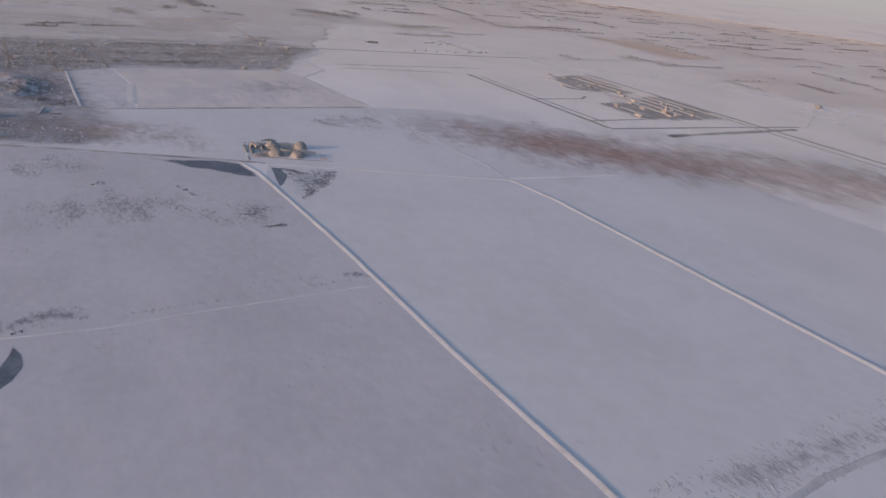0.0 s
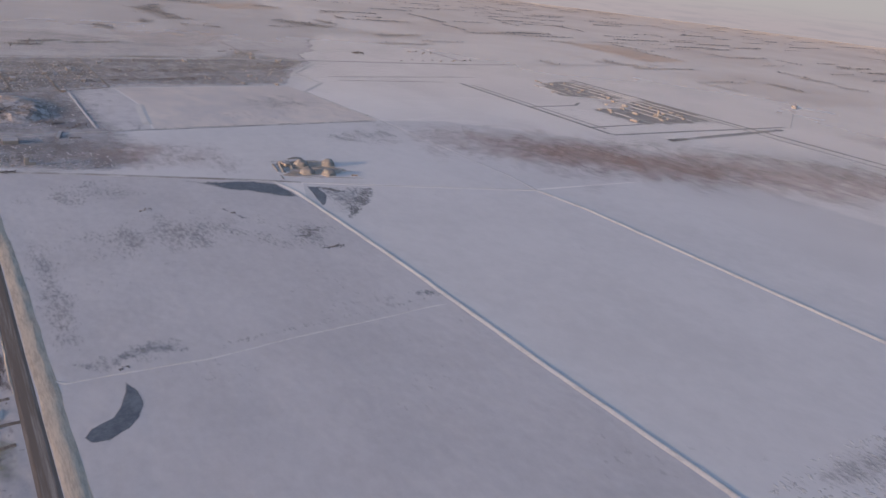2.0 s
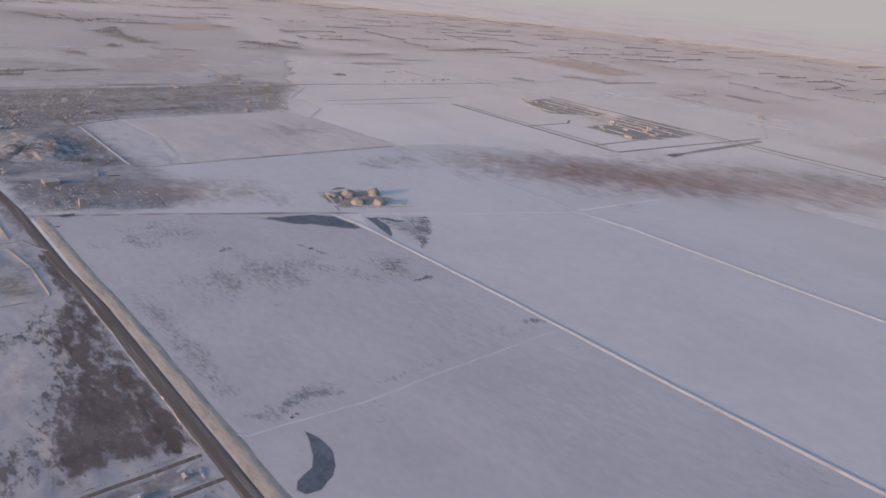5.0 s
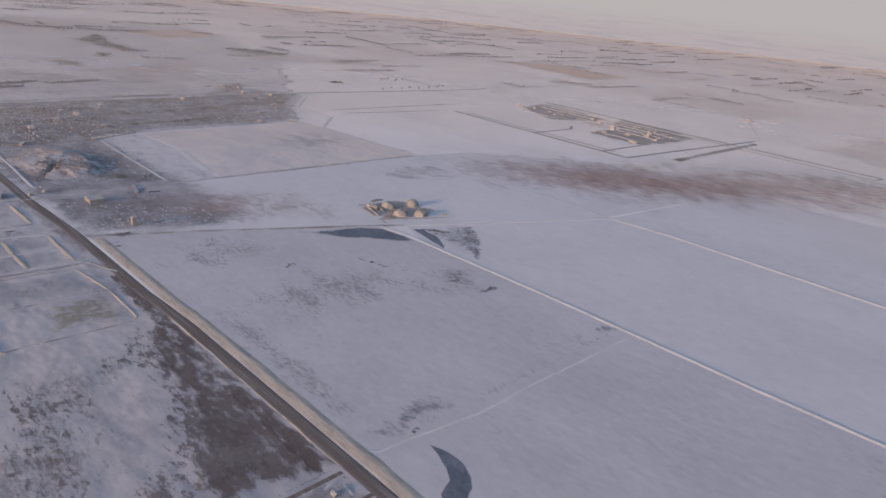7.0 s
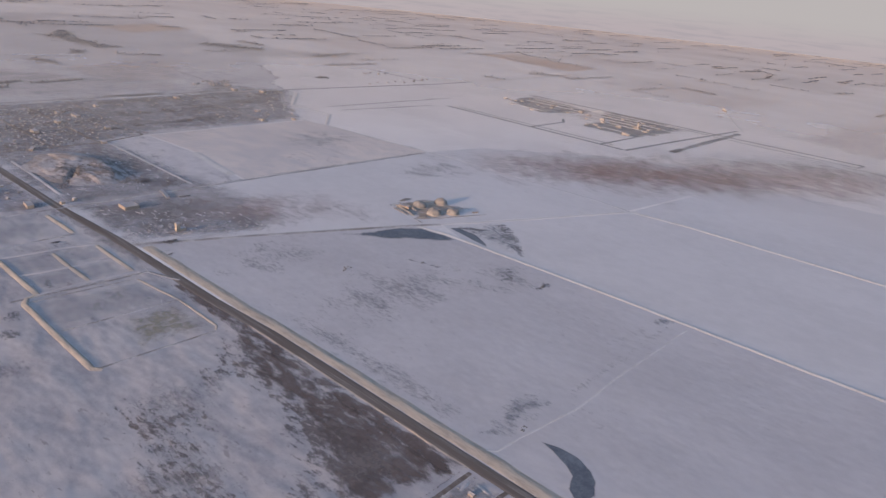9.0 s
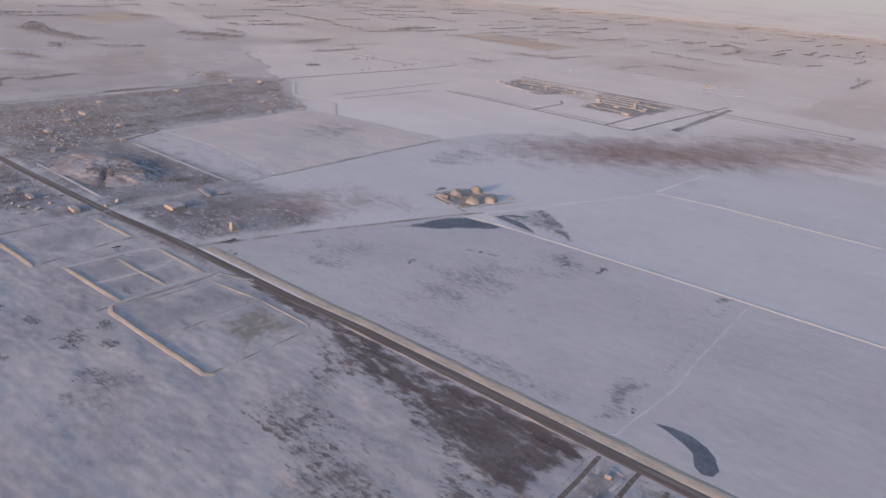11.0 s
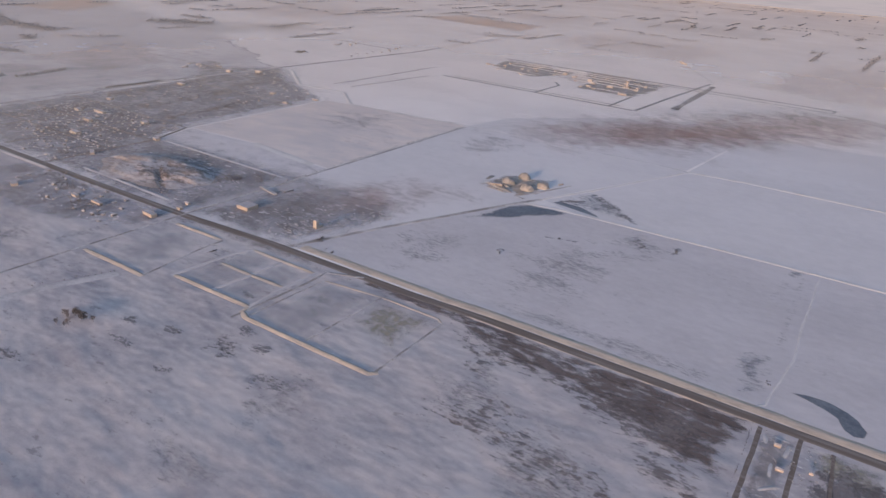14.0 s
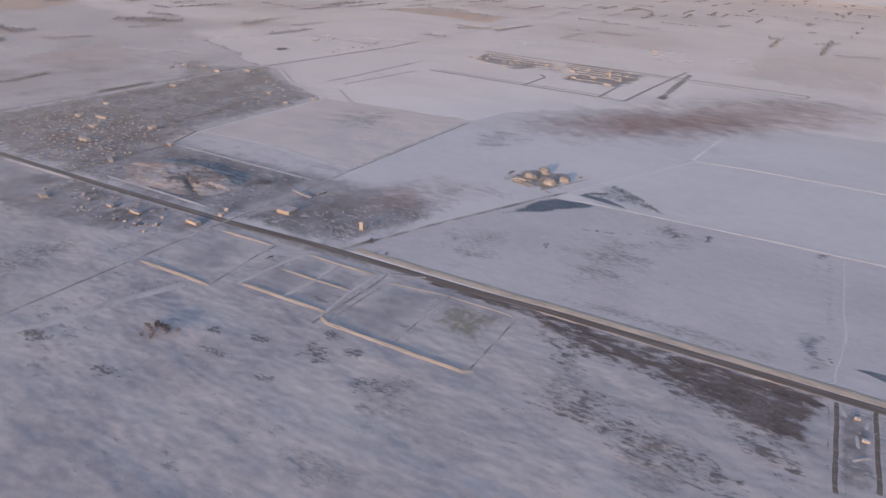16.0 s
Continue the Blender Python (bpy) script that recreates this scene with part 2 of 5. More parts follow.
def wobble(x, y, scale=0.05, seed=0.0):
    return noise.noise((x * scale, y * scale, seed))


def along(points, step):
    """Evenly spaced places along a polyline, with the way to its left."""
    out = []
    for (x0, y0), (x1, y1) in zip(points, points[1:]):
        d = math.hypot(x1 - x0, y1 - y0)
        k = max(1, int(d / step))
        for i in range(k):
            out.append((x0 + (x1 - x0) * i / k, y0 + (y1 - y0) * i / k))
    out.append(points[-1])
    got = []
    for i, (x, y) in enumerate(out):
        a, b = out[max(0, i - 1)], out[min(len(out) - 1, i + 1)]
        d = math.hypot(b[0] - a[0], b[1] - a[1]) or 1
        got.append((x, y, -(b[1] - a[1]) / d, (b[0] - a[0]) / d))
    return got


def ribbon(points, profile, step=6.0, rough=0.0, seed=0.0, taper=True, smooth=True, low=False):
    """A body with one cross-section (offset to the left, height) along a line; uneven by rough."""
    bm = bmesh.new()
    rows = []
    line = along(points, step)
    crown = 0.19 if max(h for _, h in profile) < 0.3 and not low else 0.05
    for i, (x, y, nx, ny) in enumerate(line):
        end = min(i, len(line) - 1 - i)
        k = min(1.0, 0.15 + 0.5 * end) if taper else 1.0
        sway = rough * wobble(x, y, 0.04, seed + 5)
        row = []
        for j, (o, h) in enumerate(profile):
            lift = 1 + 0.8 * rough * wobble(x + 31 * j, y, 0.06, seed)
            side = o + sway + rough * 0.7 * wobble(x, y + 17 * j, 0.11, seed + 9)
            row.append(bm.verts.new((x + nx * side, y + ny * side, max(h * lift * k, 0.0) + (crown if 0 < j < len(profile) - 1 else -0.05))))
        rows.append(row)
    for a, b in zip(rows, rows[1:]):
        for j in range(len(profile) - 1):
            bm.faces.new((a[j], a[j + 1], b[j + 1], b[j]))
    bmesh.ops.recalc_face_normals(bm, faces=bm.faces)
    for f in bm.faces:
        f.smooth = smooth
    return bm


LAYER = [0.02]


def inside_depth(x, y, outline):
    """Metres from (x, y) to an outline, positive inside it."""
    best, inner = 1e9, False
    for (x0, y0), (x1, y1) in zip(outline, outline[1:] + outline[:1]):
        dx, dy = x1 - x0, y1 - y0
        k = max(0.0, min(1.0, ((x - x0) * dx + (y - y0) * dy) / (dx * dx + dy * dy or 1)))
        best = min(best, (x - x0 - k * dx) ** 2 + (y - y0 - k * dy) ** 2)
        if (y0 > y) != (y1 > y) and x < x0 + (y - y0) / (y1 - y0) * dx:
            inner = not inner
    return math.sqrt(best) if inner else -math.sqrt(best)


def sheet(name, outline, material, label, category, ragged=0.15, core=0.62, kind="structure", scale=0.03, tight=False):
    """A thin cover on the ground inside an outline of a few corners, running out towards its uneven edge; a tight one has a crisp edge."""
    LAYER[0] += 0.0016
    z = LAYER[0]
    outline = list(outline)
    if tight:
        bm = bmesh.new()
        bm.faces.new([bm.verts.new((x, y, z)) for x, y in outline])
        for axis in (0, 1):
            low, high = min(p[axis] for p in outline), max(p[axis] for p in outline)
            step = max(25.0, (high - low) / 40)
            for k in range(1, int((high - low) / step)):
                at = Vector((low + k * step, 0, 0)) if axis == 0 else Vector((0, low + k * step, 0))
                bmesh.ops.bisect_plane(bm, geom=bm.verts[:] + bm.edges[:] + bm.faces[:], plane_co=at, plane_no=(1, 0, 0) if axis == 0 else (0, 1, 0))
        me = bpy.data.meshes.new(name)
        bm.to_mesh(me)
        bm.free()
        me.attributes.new("cover", "FLOAT", "POINT").data.foreach_set("value", [1.0] * len(me.vertices))
        me.materials.append(material)
        return tagged(new(name, me), label, category, kind=kind)
    xs, ys = [p[0] for p in outline], [p[1] for p in outline]
    w, h = max(xs) - min(xs), max(ys) - min(ys)
    area = abs(sum(a[0] * b[1] - b[0] * a[1] for a, b in zip(outline, outline[1:] + outline[:1]))) / 2
    fade = (1 - core) * 0.8 * area / max(w, h)
    out = 0.25 * fade
    cell = max(max(w, h) / 44, min(w, h) / 26)
    nx, ny = int((w + 2 * out) / cell) + 2, int((h + 2 * out) / cell) + 2
    verts, vals, faces, place = [], [], [], {}
    for j in range(ny + 1):
        for i in range(nx + 1):
            x, y = min(xs) - out + i * cell, min(ys) - out + j * cell
            d = inside_depth(x, y, outline) + out * 0.3 + ragged * fade * 2.0 * wobble(x, y, scale, xs[0])
            place[i, j] = len(verts)
            verts.append((x, y, z))
            vals.append(max(0.0, min(1.0, d / fade)))
    for j in range(ny):
        for i in range(nx):
            f = (place[i, j], place[i + 1, j], place[i + 1, j + 1], place[i, j + 1])
            if max(vals[k] for k in f) > 0:
                faces.append(f)
    me = bpy.data.meshes.new(name)
    me.from_pydata(verts, [], faces)
    at = me.attributes.new("cover", "FLOAT", "POINT")
    at.data.foreach_set("value", vals)
    me.materials.append(material)
    return tagged(new(name, me), label, category, kind=kind)


def band(name, points, width, material, label, category, kind="structure", step=8.0, widths=None):
    """A thin cover along a line, running out to both sides."""
    LAYER[0] += 0.0016
    z = LAYER[0]
    offs = [(-0.62, 0.0), (-0.42, 0.5), (-0.2, 1.0), (0.2, 1.0), (0.42, 0.5), (0.62, 0.0)]
    verts, vals, faces = [], [], []
    line = along(points, step)
    for i, (x, y, nx, ny) in enumerate(line):
        end = 0.0 if i in (0, len(line) - 1) else 1.0
        w = width
        if widths:
            q = i / (len(line) - 1) * (len(widths) - 1)
            k0 = min(int(q), len(widths) - 2)
            w = widths[k0] + (widths[k0 + 1] - widths[k0]) * (q - k0)
        for o, v in offs:
            verts.append((x + nx * o * w, y + ny * o * w, z))
            vals.append(v * end)
    k = len(offs)
    for i in range(len(line) - 1):
        faces += [(i * k + j, i * k + j + 1, i * k + k + j + 1, i * k + k + j) for j in range(k - 1)]
    me = bpy.data.meshes.new(name)
    me.from_pydata(verts, [], faces)
    at = me.attributes.new("cover", "FLOAT", "POINT")
    at.data.foreach_set("value", vals)
    me.materials.append(material)
    return tagged(new(name, me), label, category, kind=kind)


def box_into(bm, x0, y0, z0, x1, y1, z1):
    v = [bm.verts.new(p) for p in ((x0, y0, z0), (x1, y0, z0), (x1, y1, z0), (x0, y1, z0), (x0, y0, z1), (x1, y0, z1), (x1, y1, z1), (x0, y1, z1))]
    for f in ((3, 2, 1, 0), (4, 5, 6, 7), (0, 1, 5, 4), (1, 2, 6, 5), (2, 3, 7, 6), (3, 0, 4, 7)):
        bm.faces.new([v[i] for i in f])


def box(x0, y0, z0, x1, y1, z1):
    bm = bmesh.new()
    box_into(bm, x0, y0, z0, x1, y1, z1)
    return bm


def gable(w, d, h, rise, over=0.12, thick=0.1):
    """A pitched roof over a w by d body, the ridge along x."""
    bm = bmesh.new()
    W, D = w / 2 + over, d / 2 + over
    ring = [(-D, h - 0.02), (0, h + rise), (D, h - 0.02), (D, h - 0.02 + thick), (0, h + rise + thick), (-D, h - 0.02 + thick)]
    a = [bm.verts.new((-W, y, z)) for y, z in ring]
    b = [bm.verts.new((W, y, z)) for y, z in ring]
    for i in range(6):
        j = (i + 1) % 6
        bm.faces.new((a[i], a[j], b[j], b[i]))
    for e in (a, b):
        bm.faces.new((e[0], e[1], e[4], e[5]))
        bm.faces.new((e[1], e[2], e[3], e[4]))
    bmesh.ops.recalc_face_normals(bm, faces=bm.faces)
    return bm


def gabled_body(w, d, h, rise):
    bm = bmesh.new()
    prof = [(-d / 2, 0), (d / 2, 0), (d / 2, h), (0, h + rise), (-d / 2, h)]
    a = [bm.verts.new((-w / 2, y, z)) for y, z in prof]
    b = [bm.verts.new((w / 2, y, z)) for y, z in prof]
    bm.faces.new(a)
    bm.faces.new(b)
    for i in range(5):
        bm.faces.new((a[i], a[(i + 1) % 5], b[(i + 1) % 5], b[i]))
    bmesh.ops.recalc_face_normals(bm, faces=bm.faces)
    return bm


def house(x, y, w=3.2, d=2.3, h=1.1, rise=0.6, turn=0.0, wall=None, label="small pale house with a snow-covered pitched roof", group="houses of the town", name="house", category="house"):
    ob = empty(name, x, y, 0, turn)
    part("wall", gabled_body(w, d, h, rise), wall or M["wall"], ob)
    part("roof", gable(w, d, h, rise), M["roof"], ob, "snow-covered roof")
    part("door", box(-0.13, -d / 2 - 0.03, 0, 0.13, -d / 2 + 0.02, 0.6), M["dark"], ob)
    for s in (-0.3, 0.3):
        part("window", box(s * w - 0.18, -d / 2 - 0.02, 0.4, s * w + 0.18, -d / 2 + 0.02, 0.75), M["dark"], ob)
        part("window", box(-w / 2 - 0.02, s * d - 0.15, 0.4, -w / 2 + 0.02, s * d + 0.15, 0.75), M["dark"], ob)
    return tagged(ob, label, category, group)


def block(x, y, w, d, h, turn=0.0, name="warehouse", label="long flat-roofed warehouse with a sunlit wall", category="building", wall=None, bays=4, group="", roof=None):
    """A flat-roofed hall: wall, parapet, roof, doors along both long sides."""
    ob = empty(name, x, y, 0, turn)
    part("wall", box(-w / 2, -d / 2, -0.05, w / 2, d / 2, h), wall or M["wall"], ob)
    bm = bmesh.new()
    t = 0.12
    box_into(bm, -w / 2 - 0.06, -d / 2 - 0.06, h, w / 2 + 0.06, -d / 2 + t, h + 0.22)
    box_into(bm, -w / 2 - 0.06, d / 2 - t, h, w / 2 + 0.06, d / 2 + 0.06, h + 0.22)
    box_into(bm, -w / 2 - 0.06, -d / 2 + t, h, -w / 2 + t, d / 2 - t, h + 0.22)
    box_into(bm, w / 2 - t, -d / 2 + t, h, w / 2 + 0.06, d / 2 - t, h + 0.22)
    part("parapet", bm, wall or M["wall"], ob)
    part("roof", box(-w / 2 + t, -d / 2 + t, h + 0.004, w / 2 - t, d / 2 - t, h + 0.1), roof or M["roof"], ob, "snow-covered flat roof")
    for i in range(bays):
        cx = -w / 2 + w * (i + 0.5) / bays
        dw, dh = min(0.3 * w / bays, 0.9), min(0.6 * h, 1.2)
        part("door", box(cx - dw, -d / 2 - 0.03, 0, cx + dw, -d / 2 + 0.02, dh), M["dark"], ob, "dark loading door")
    return tagged(ob, label, category, group)


def clump_into(verts, faces, x, y, z, r, h, rng):
    """A bare bush: a lumpy low hull of ten faces."""
    k = len(verts)
    n = 5
    for i in range(n):
        a = 2 * math.pi * i / n + rng.random()
        q = r * rng.uniform(0.6, 1.15)
        verts.append((x + q * math.cos(a), y + q * math.sin(a), z + h * rng.uniform(0.25, 0.6)))
    verts.append((x + rng.uniform(-.3, .3) * r, y + rng.uniform(-.3, .3) * r, z + h * rng.uniform(0.8, 1.15)))
    verts.append((x, y, z - 0.05))
    for i in range(n):
        j = (i + 1) % n
        faces.append((k + i, k + j, k + n))
        faces.append((k + j, k + i, k + n + 1))


def belt(points, width, height, gap=1.6, density=0.8, label="dark shelterbelt of bare trees in the snow", name="shelterbelt", category="trees", seed=1, size=1.0, stuff="bush"):
    rng = random.Random(seed)
    verts, faces = [], []
    for x, y, nx, ny in along(points, gap):
        for _ in range(max(1, int(width / gap))):
            if rng.random() > density * (0.55 + 1.1 * max(-0.4, wobble(x, y, 0.09, seed))):
                continue
            o = rng.gauss(0, 0.3) * width * (0.8 + 0.9 * wobble(x, y, 0.03, seed + 4))
            h = height * rng.uniform(0.5, 1.1)
            clump_into(verts, faces, x + nx * o + rng.uniform(-1, 1) * gap * 0.4, y + ny * o + rng.uniform(-1, 1) * gap * 0.4, 0, size * rng.uniform(0.5, 1.0), h, rng)
    me = bpy.data.meshes.new(name)
    me.from_pydata(verts, [], faces)
    me.materials.append(M[stuff])
    return tagged(new(name, me), label, category, kind="stuff")


def ridges(name, corners, count, length, height, seed, label, lean=0.0):
    """Many short ploughed or wind-built snow ridges scattered over a convex patch, as one body of stuff."""
    rng = random.Random(seed)
    verts, faces = [], []
    (x0, y0), (x1, y1), (x2, y2), (x3, y3) = corners
    for _ in range(count // 2):
        u, v = rng.random(), rng.random()
        x = (x0 * (1 - u) + x1 * u) * (1 - v) + (x3 * (1 - u) + x2 * u) * v
        y = (y0 * (1 - u) + y1 * u) * (1 - v) + (y3 * (1 - u) + y2 * u) * v
        a = math.pi / 2 + radians(lean) + rng.gauss(0, 0.45)
        n = length * rng.uniform(0.3, 1.3)
        h = 0.6 * height * rng.uniform(0.4, 1.2)
        dx, dy = math.cos(a), math.sin(a)
        k = len(verts)
        for s in range(5):
            q = (s / 4 - 0.5) * n
            bend = rng.uniform(-0.25, 0.25)
            e = math.sin(math.pi * (0.08 + 0.84 * s / 4))
            px, py = x + dx * q - dy * bend, y + dy * q + dx * bend
            w = (0.8 + 1.2 * h) * e
            verts += [(px + dy * w, py - dx * w, -0.02), (px, py, h * e * rng.uniform(0.7, 1.1)), (px - dy * w, py + dx * w, -0.02)]
        for s in range(4):
            b = k + 3 * s
            faces += [(b, b + 1, b + 4, b + 3), (b + 1, b + 2, b + 5, b + 4)]
    me = bpy.data.meshes.new(name)
    me.from_pydata(verts, [], faces)
    me.materials.append(M["ridge"])
    return tagged(new(name, me), label, "snow ridges", kind="stuff")


# ---- the ground and the distance ----
bm = bmesh.new()
HUB = (-223.0, 192.0)
FAR = 4655.0
rings = [0.0, 150, 400, 900, 1800, 3200, FAR]
last = None
for r in rings[1:]:
    row = [bm.verts.new((HUB[0] + r * math.cos(2 * math.pi * i / 64), HUB[1] + r * math.sin(2 * math.pi * i / 64), 0)) for i in range(64)]
    if last is None:
        bm.faces.new(row)
    else:
        for i in range(64):
            bm.faces.new((last[i], row[i], row[(i + 1) % 64], last[(i + 1) % 64]))
    last = row
tagged(mesh_object("ground", bm, M["snow"]), "flat snow-covered prairie with wind-blown drifts", "ground", kind="structure")

# Far ring: the backdrop's warm haze is put into the snow colour.
M["far_plain"] = surface("haze_toned_far_snow", (0.77, 0.71, 0.69), (0.65, 0.60, 0.595), 0.9, 0.003, 0.02, (0.42, 0.60), stretch=(0.6, 1, 1))
bm = bmesh.new()
ring = [[bm.verts.new((HUB[0] + r * math.cos(2 * math.pi * i / 64), HUB[1] + r * math.sin(2 * math.pi * i / 64), 0.4)) for i in range(64)] for r in (3000, 3800, FAR)]
for a, b in zip(ring, ring[1:]):
    for i in range(64):
        bm.faces.new((a[i], b[i], b[(i + 1) % 64], a[(i + 1) % 64]))
tagged(mesh_object("ground", bm, M["far_plain"]), "far snow ring toned to match the hazy backdrop", "ground", kind="structure")

# Added ring that glows, painted as hazy far land below and sky above.
haze, hn, hl, hp = nodes_of("glowing_haze")
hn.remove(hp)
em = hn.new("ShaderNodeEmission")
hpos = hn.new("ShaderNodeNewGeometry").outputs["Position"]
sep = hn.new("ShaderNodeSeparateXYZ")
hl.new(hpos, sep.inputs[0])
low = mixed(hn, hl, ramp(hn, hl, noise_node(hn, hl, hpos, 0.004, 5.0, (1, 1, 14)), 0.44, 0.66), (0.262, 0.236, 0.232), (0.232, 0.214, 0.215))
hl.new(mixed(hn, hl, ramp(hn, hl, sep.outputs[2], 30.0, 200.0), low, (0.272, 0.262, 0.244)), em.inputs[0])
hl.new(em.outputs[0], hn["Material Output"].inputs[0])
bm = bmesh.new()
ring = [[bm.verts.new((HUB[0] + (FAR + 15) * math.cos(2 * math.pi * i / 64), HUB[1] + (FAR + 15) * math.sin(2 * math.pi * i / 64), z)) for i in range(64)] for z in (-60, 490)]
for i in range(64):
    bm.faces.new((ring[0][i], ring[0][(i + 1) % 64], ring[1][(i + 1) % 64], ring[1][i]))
tagged(mesh_object("backdrop", bm, haze), "glowing backdrop of far hazy land and sky", "sky", kind="structure")

# ---- covers on the ground: fields, bare patches, ice ----
for corners, stuff, lab in (
    ([(-45, -240), (190, -240), (188, 150), (183, 300), (178, 500), (168, 590), (34, 645), (-45, 674)], "field", "darker-toned snow field between the highway and a straight road"),
    ([(191, -240), (409, -240), (406, 150), (404, 300), (402, 440), (394, 499), (191, 580), (178, 545), (179, 480), (184, 250)], "smooth", "smooth snow field between two straight roads"),
    ([(-46, 680), (34, 650), (190, 584), (393, 502), (398, 550), (389, 670), (386, 783), (-56, 783)], "smooth", "snow field between a farm road and a gravel road"),
    ([(397, 504), (640, 480), (720, 400), (700, 520), (600, 660), (470, 770), (390, 783), (398, 560)], "smooth", "wind-packed snow beyond a field road"),
    ([(410, -240), (760, -240), (640, 480), (396, 500), (405, 300)], "smooth", "smooth snow field beyond a straight road"),
    ([(-48, -240), (-50, 500), (-54, 690), (-60, 784), (-61, 1010), (-62, 1232), (-480, 1232), (-480, -240)], "rough", "rough snowy pasture beside the highway"),
    ([(119, 787), (384, 787), (374, 880), (365, 965), (358, 1004), (125, 999), (132, 905)], "sunny", "pale snow field with sunlight in its tone beside a gravel road"),
    ([(-57, 787), (64, 787), (68, 985), (-20, 1000), (-61, 1008)], "dull", "dull snow round an earth mound"),
    ([(-61, 1012), (60, 1000), (355, 1008), (410, 1112), (485, 1202), (492, 1234), (-61, 1230)], "dull", "dull snow round a small town"),
    ([(66, 787), (117, 787), (130, 905), (123, 999), (70, 985)], "dull", "dull strip of snow between two banks")):
    sheet("field", corners, M[stuff], lab, "field", 0.004, 0.9, tight=True)
sheet("field", [(-300, 1215), (500, 1215), (760, 1700), (900, 2600), (-300, 2600)], M["dull"], "grey snow fields beyond the town dimmed for haze", "field", 0.05, 0.72)
for corners, stuff in (([(-700, 1260), (-20, 1262), (0, 1560), (-120, 2000), (-700, 2100)], "far_field"), ([(0, 1260), (330, 1255), (380, 1350), (230, 1440), (120, 1560), (-80, 1500)], "far_field"), ([(230, 1350), (380, 1362), (520, 1640), (210, 1530)], "pinkish"), ([(640, 1640), (990, 1500), (1000, 1680), (720, 1900)], "far_field"), ([(1010, 1690), (1500, 1690), (1500, 2100), (1010, 2100)], "pinkish"), ([(1300, 700), (1720, 690), (1720, 1180), (1310, 1160)], "pinkish"), ([(1760, 1250), (2200, 1250), (2200, 1660), (1760, 1660)], "pinkish"), ([(1000, 250), (1700, 200), (1700, 560), (1080, 590)], "pinkish"), ([(2000, 700), (2600, 700), (2600, 1200), (2000, 1200)], "far_field"), ([(-200, 2140), (520, 2140), (560, 2540), (-200, 2540)], "pinkish"), ([(1000, 2150), (1700, 2150), (1700, 2550), (1000, 2550)], "far_field")):
    sheet("stubble_field", corners, M[stuff], "dull stubble field thinly covered with snow", "field", 0.10, 0.7)
sheet("town_ground", [(-57, 668), (-60, 1000), (-62, 1232), (130, 1240), (300, 1242), (500, 1236), (430, 1130), (365, 1012), (115, 1003), (80, 985), (90, 790), (95, 720), (80, 640), (40, 650)], M["mottled"], "grey mottled snow about a small town", "ground", 0.12, 0.85)
TOWN = [(-60, 1000), (-60, 1228), (130, 1238), (300, 1240), (400, 1345), (500, 1235), (430, 1130), (365, 1012), (240, 1008), (115, 1000), (66, 988), (0, 988)]
MOUND_FOOT = [(-55, 786), (-60, 1020), (0, 1000), (66, 990), (72, 850), (66, 787), (10, 786)]
SCRAP = [(-48, 680), (-52, 784), (0, 783), (40, 781), (62, 735), (66, 650), (40, 650), (0, 668)]
YARDS = [(-60, 788), (-100, 790), (-132, 850), (-140, 960), (-120, 1010), (-66, 1000)]
for outline, lab in ((TOWN, "grey trampled ground of a small town"), (MOUND_FOOT, "grey disturbed ground beside the crossroads"), (SCRAP, "grey yard ground strewn with scrap"), (YARDS, "trampled ground among scattered yards")):
    sheet("town_ground", outline, M["town_ground"], lab, "ground", 0.10, 0.8)
sheet("churned_ground", [(-50, 700), (-46, 776), (30, 772), (60, 720), (30, 690), (-10, 690)], M["churned"], "brown churned ground round a warehouse", "ground", 0.15, 0.4)
sheet("churned_ground", [(-66, 640), (-68, 780), (-52, 784), (-46, 690), (-50, 640)], M["churned"], "churned grey verges of a highway junction", "ground", 0.08, 0.45)
sheet("stubble", [(-53, 342), (-53, 570), (-61, 528), (-76, 508), (-82, 470), (-84, 430), (-94, 398), (-108, 374), (-112, 343)], M["stubble"], "dark bare stubble blown clear of snow", "bare ground", 0.15, 0.55)
sheet("stubble", [(-62, 530), (-92, 508), (-106, 487), (-100, 440), (-116, 402), (-138, 374), (-142, 343), (-60, 343)], M["flecks"], "dark stubble flecks streaking through the snow", "bare ground", 0.15, 0.5)
sheet("stubble", [(-112, 492), (-150, 500), (-172, 440), (-178, 376), (-142, 345), (-120, 400)], M["flecks"], "sparse stubble flecks streaking through the snow", "bare ground", 0.2, 0.25)
band("verge", [(-56, 600), (-56, 520), (-57, 460), (-58, 342)], 11, M["stubble"], "strip of bare dark verge along the highway", "verge")
sheet("brown_grass", [(440, 600), (500, 690), (580, 640), (700, 500), (640, 440), (540, 480)], M["prairie"], "reddish brown grass showing through thin snow", "grass", 0.15, 0.4)
sheet("brown_grass", [(407, 755), (507, 748), (797, 562), (960, 400), (930, 260), (700, 320), (622, 414), (530, 472), (408, 579)], M["prairie"], "thin brown grass in wind-scoured snow", "grass", 0.2, 0.3)
sheet("brown_grass", [(300, 690), (400, 790), (560, 740), (840, 560), (1000, 380), (900, 250), (620, 400), (480, 480), (400, 570)], M["flush"], "thin reddish grass streaking the snow of the prairie", "grass", 0.3, 0.3, scale=0.05)
sheet("brown_grass", [(640, 640), (700, 640), (930, 470), (1000, 330), (900, 330), (760, 480)], M["faint"], "thin dull grass beyond the brown prairie", "grass", 0.2, 0.3)
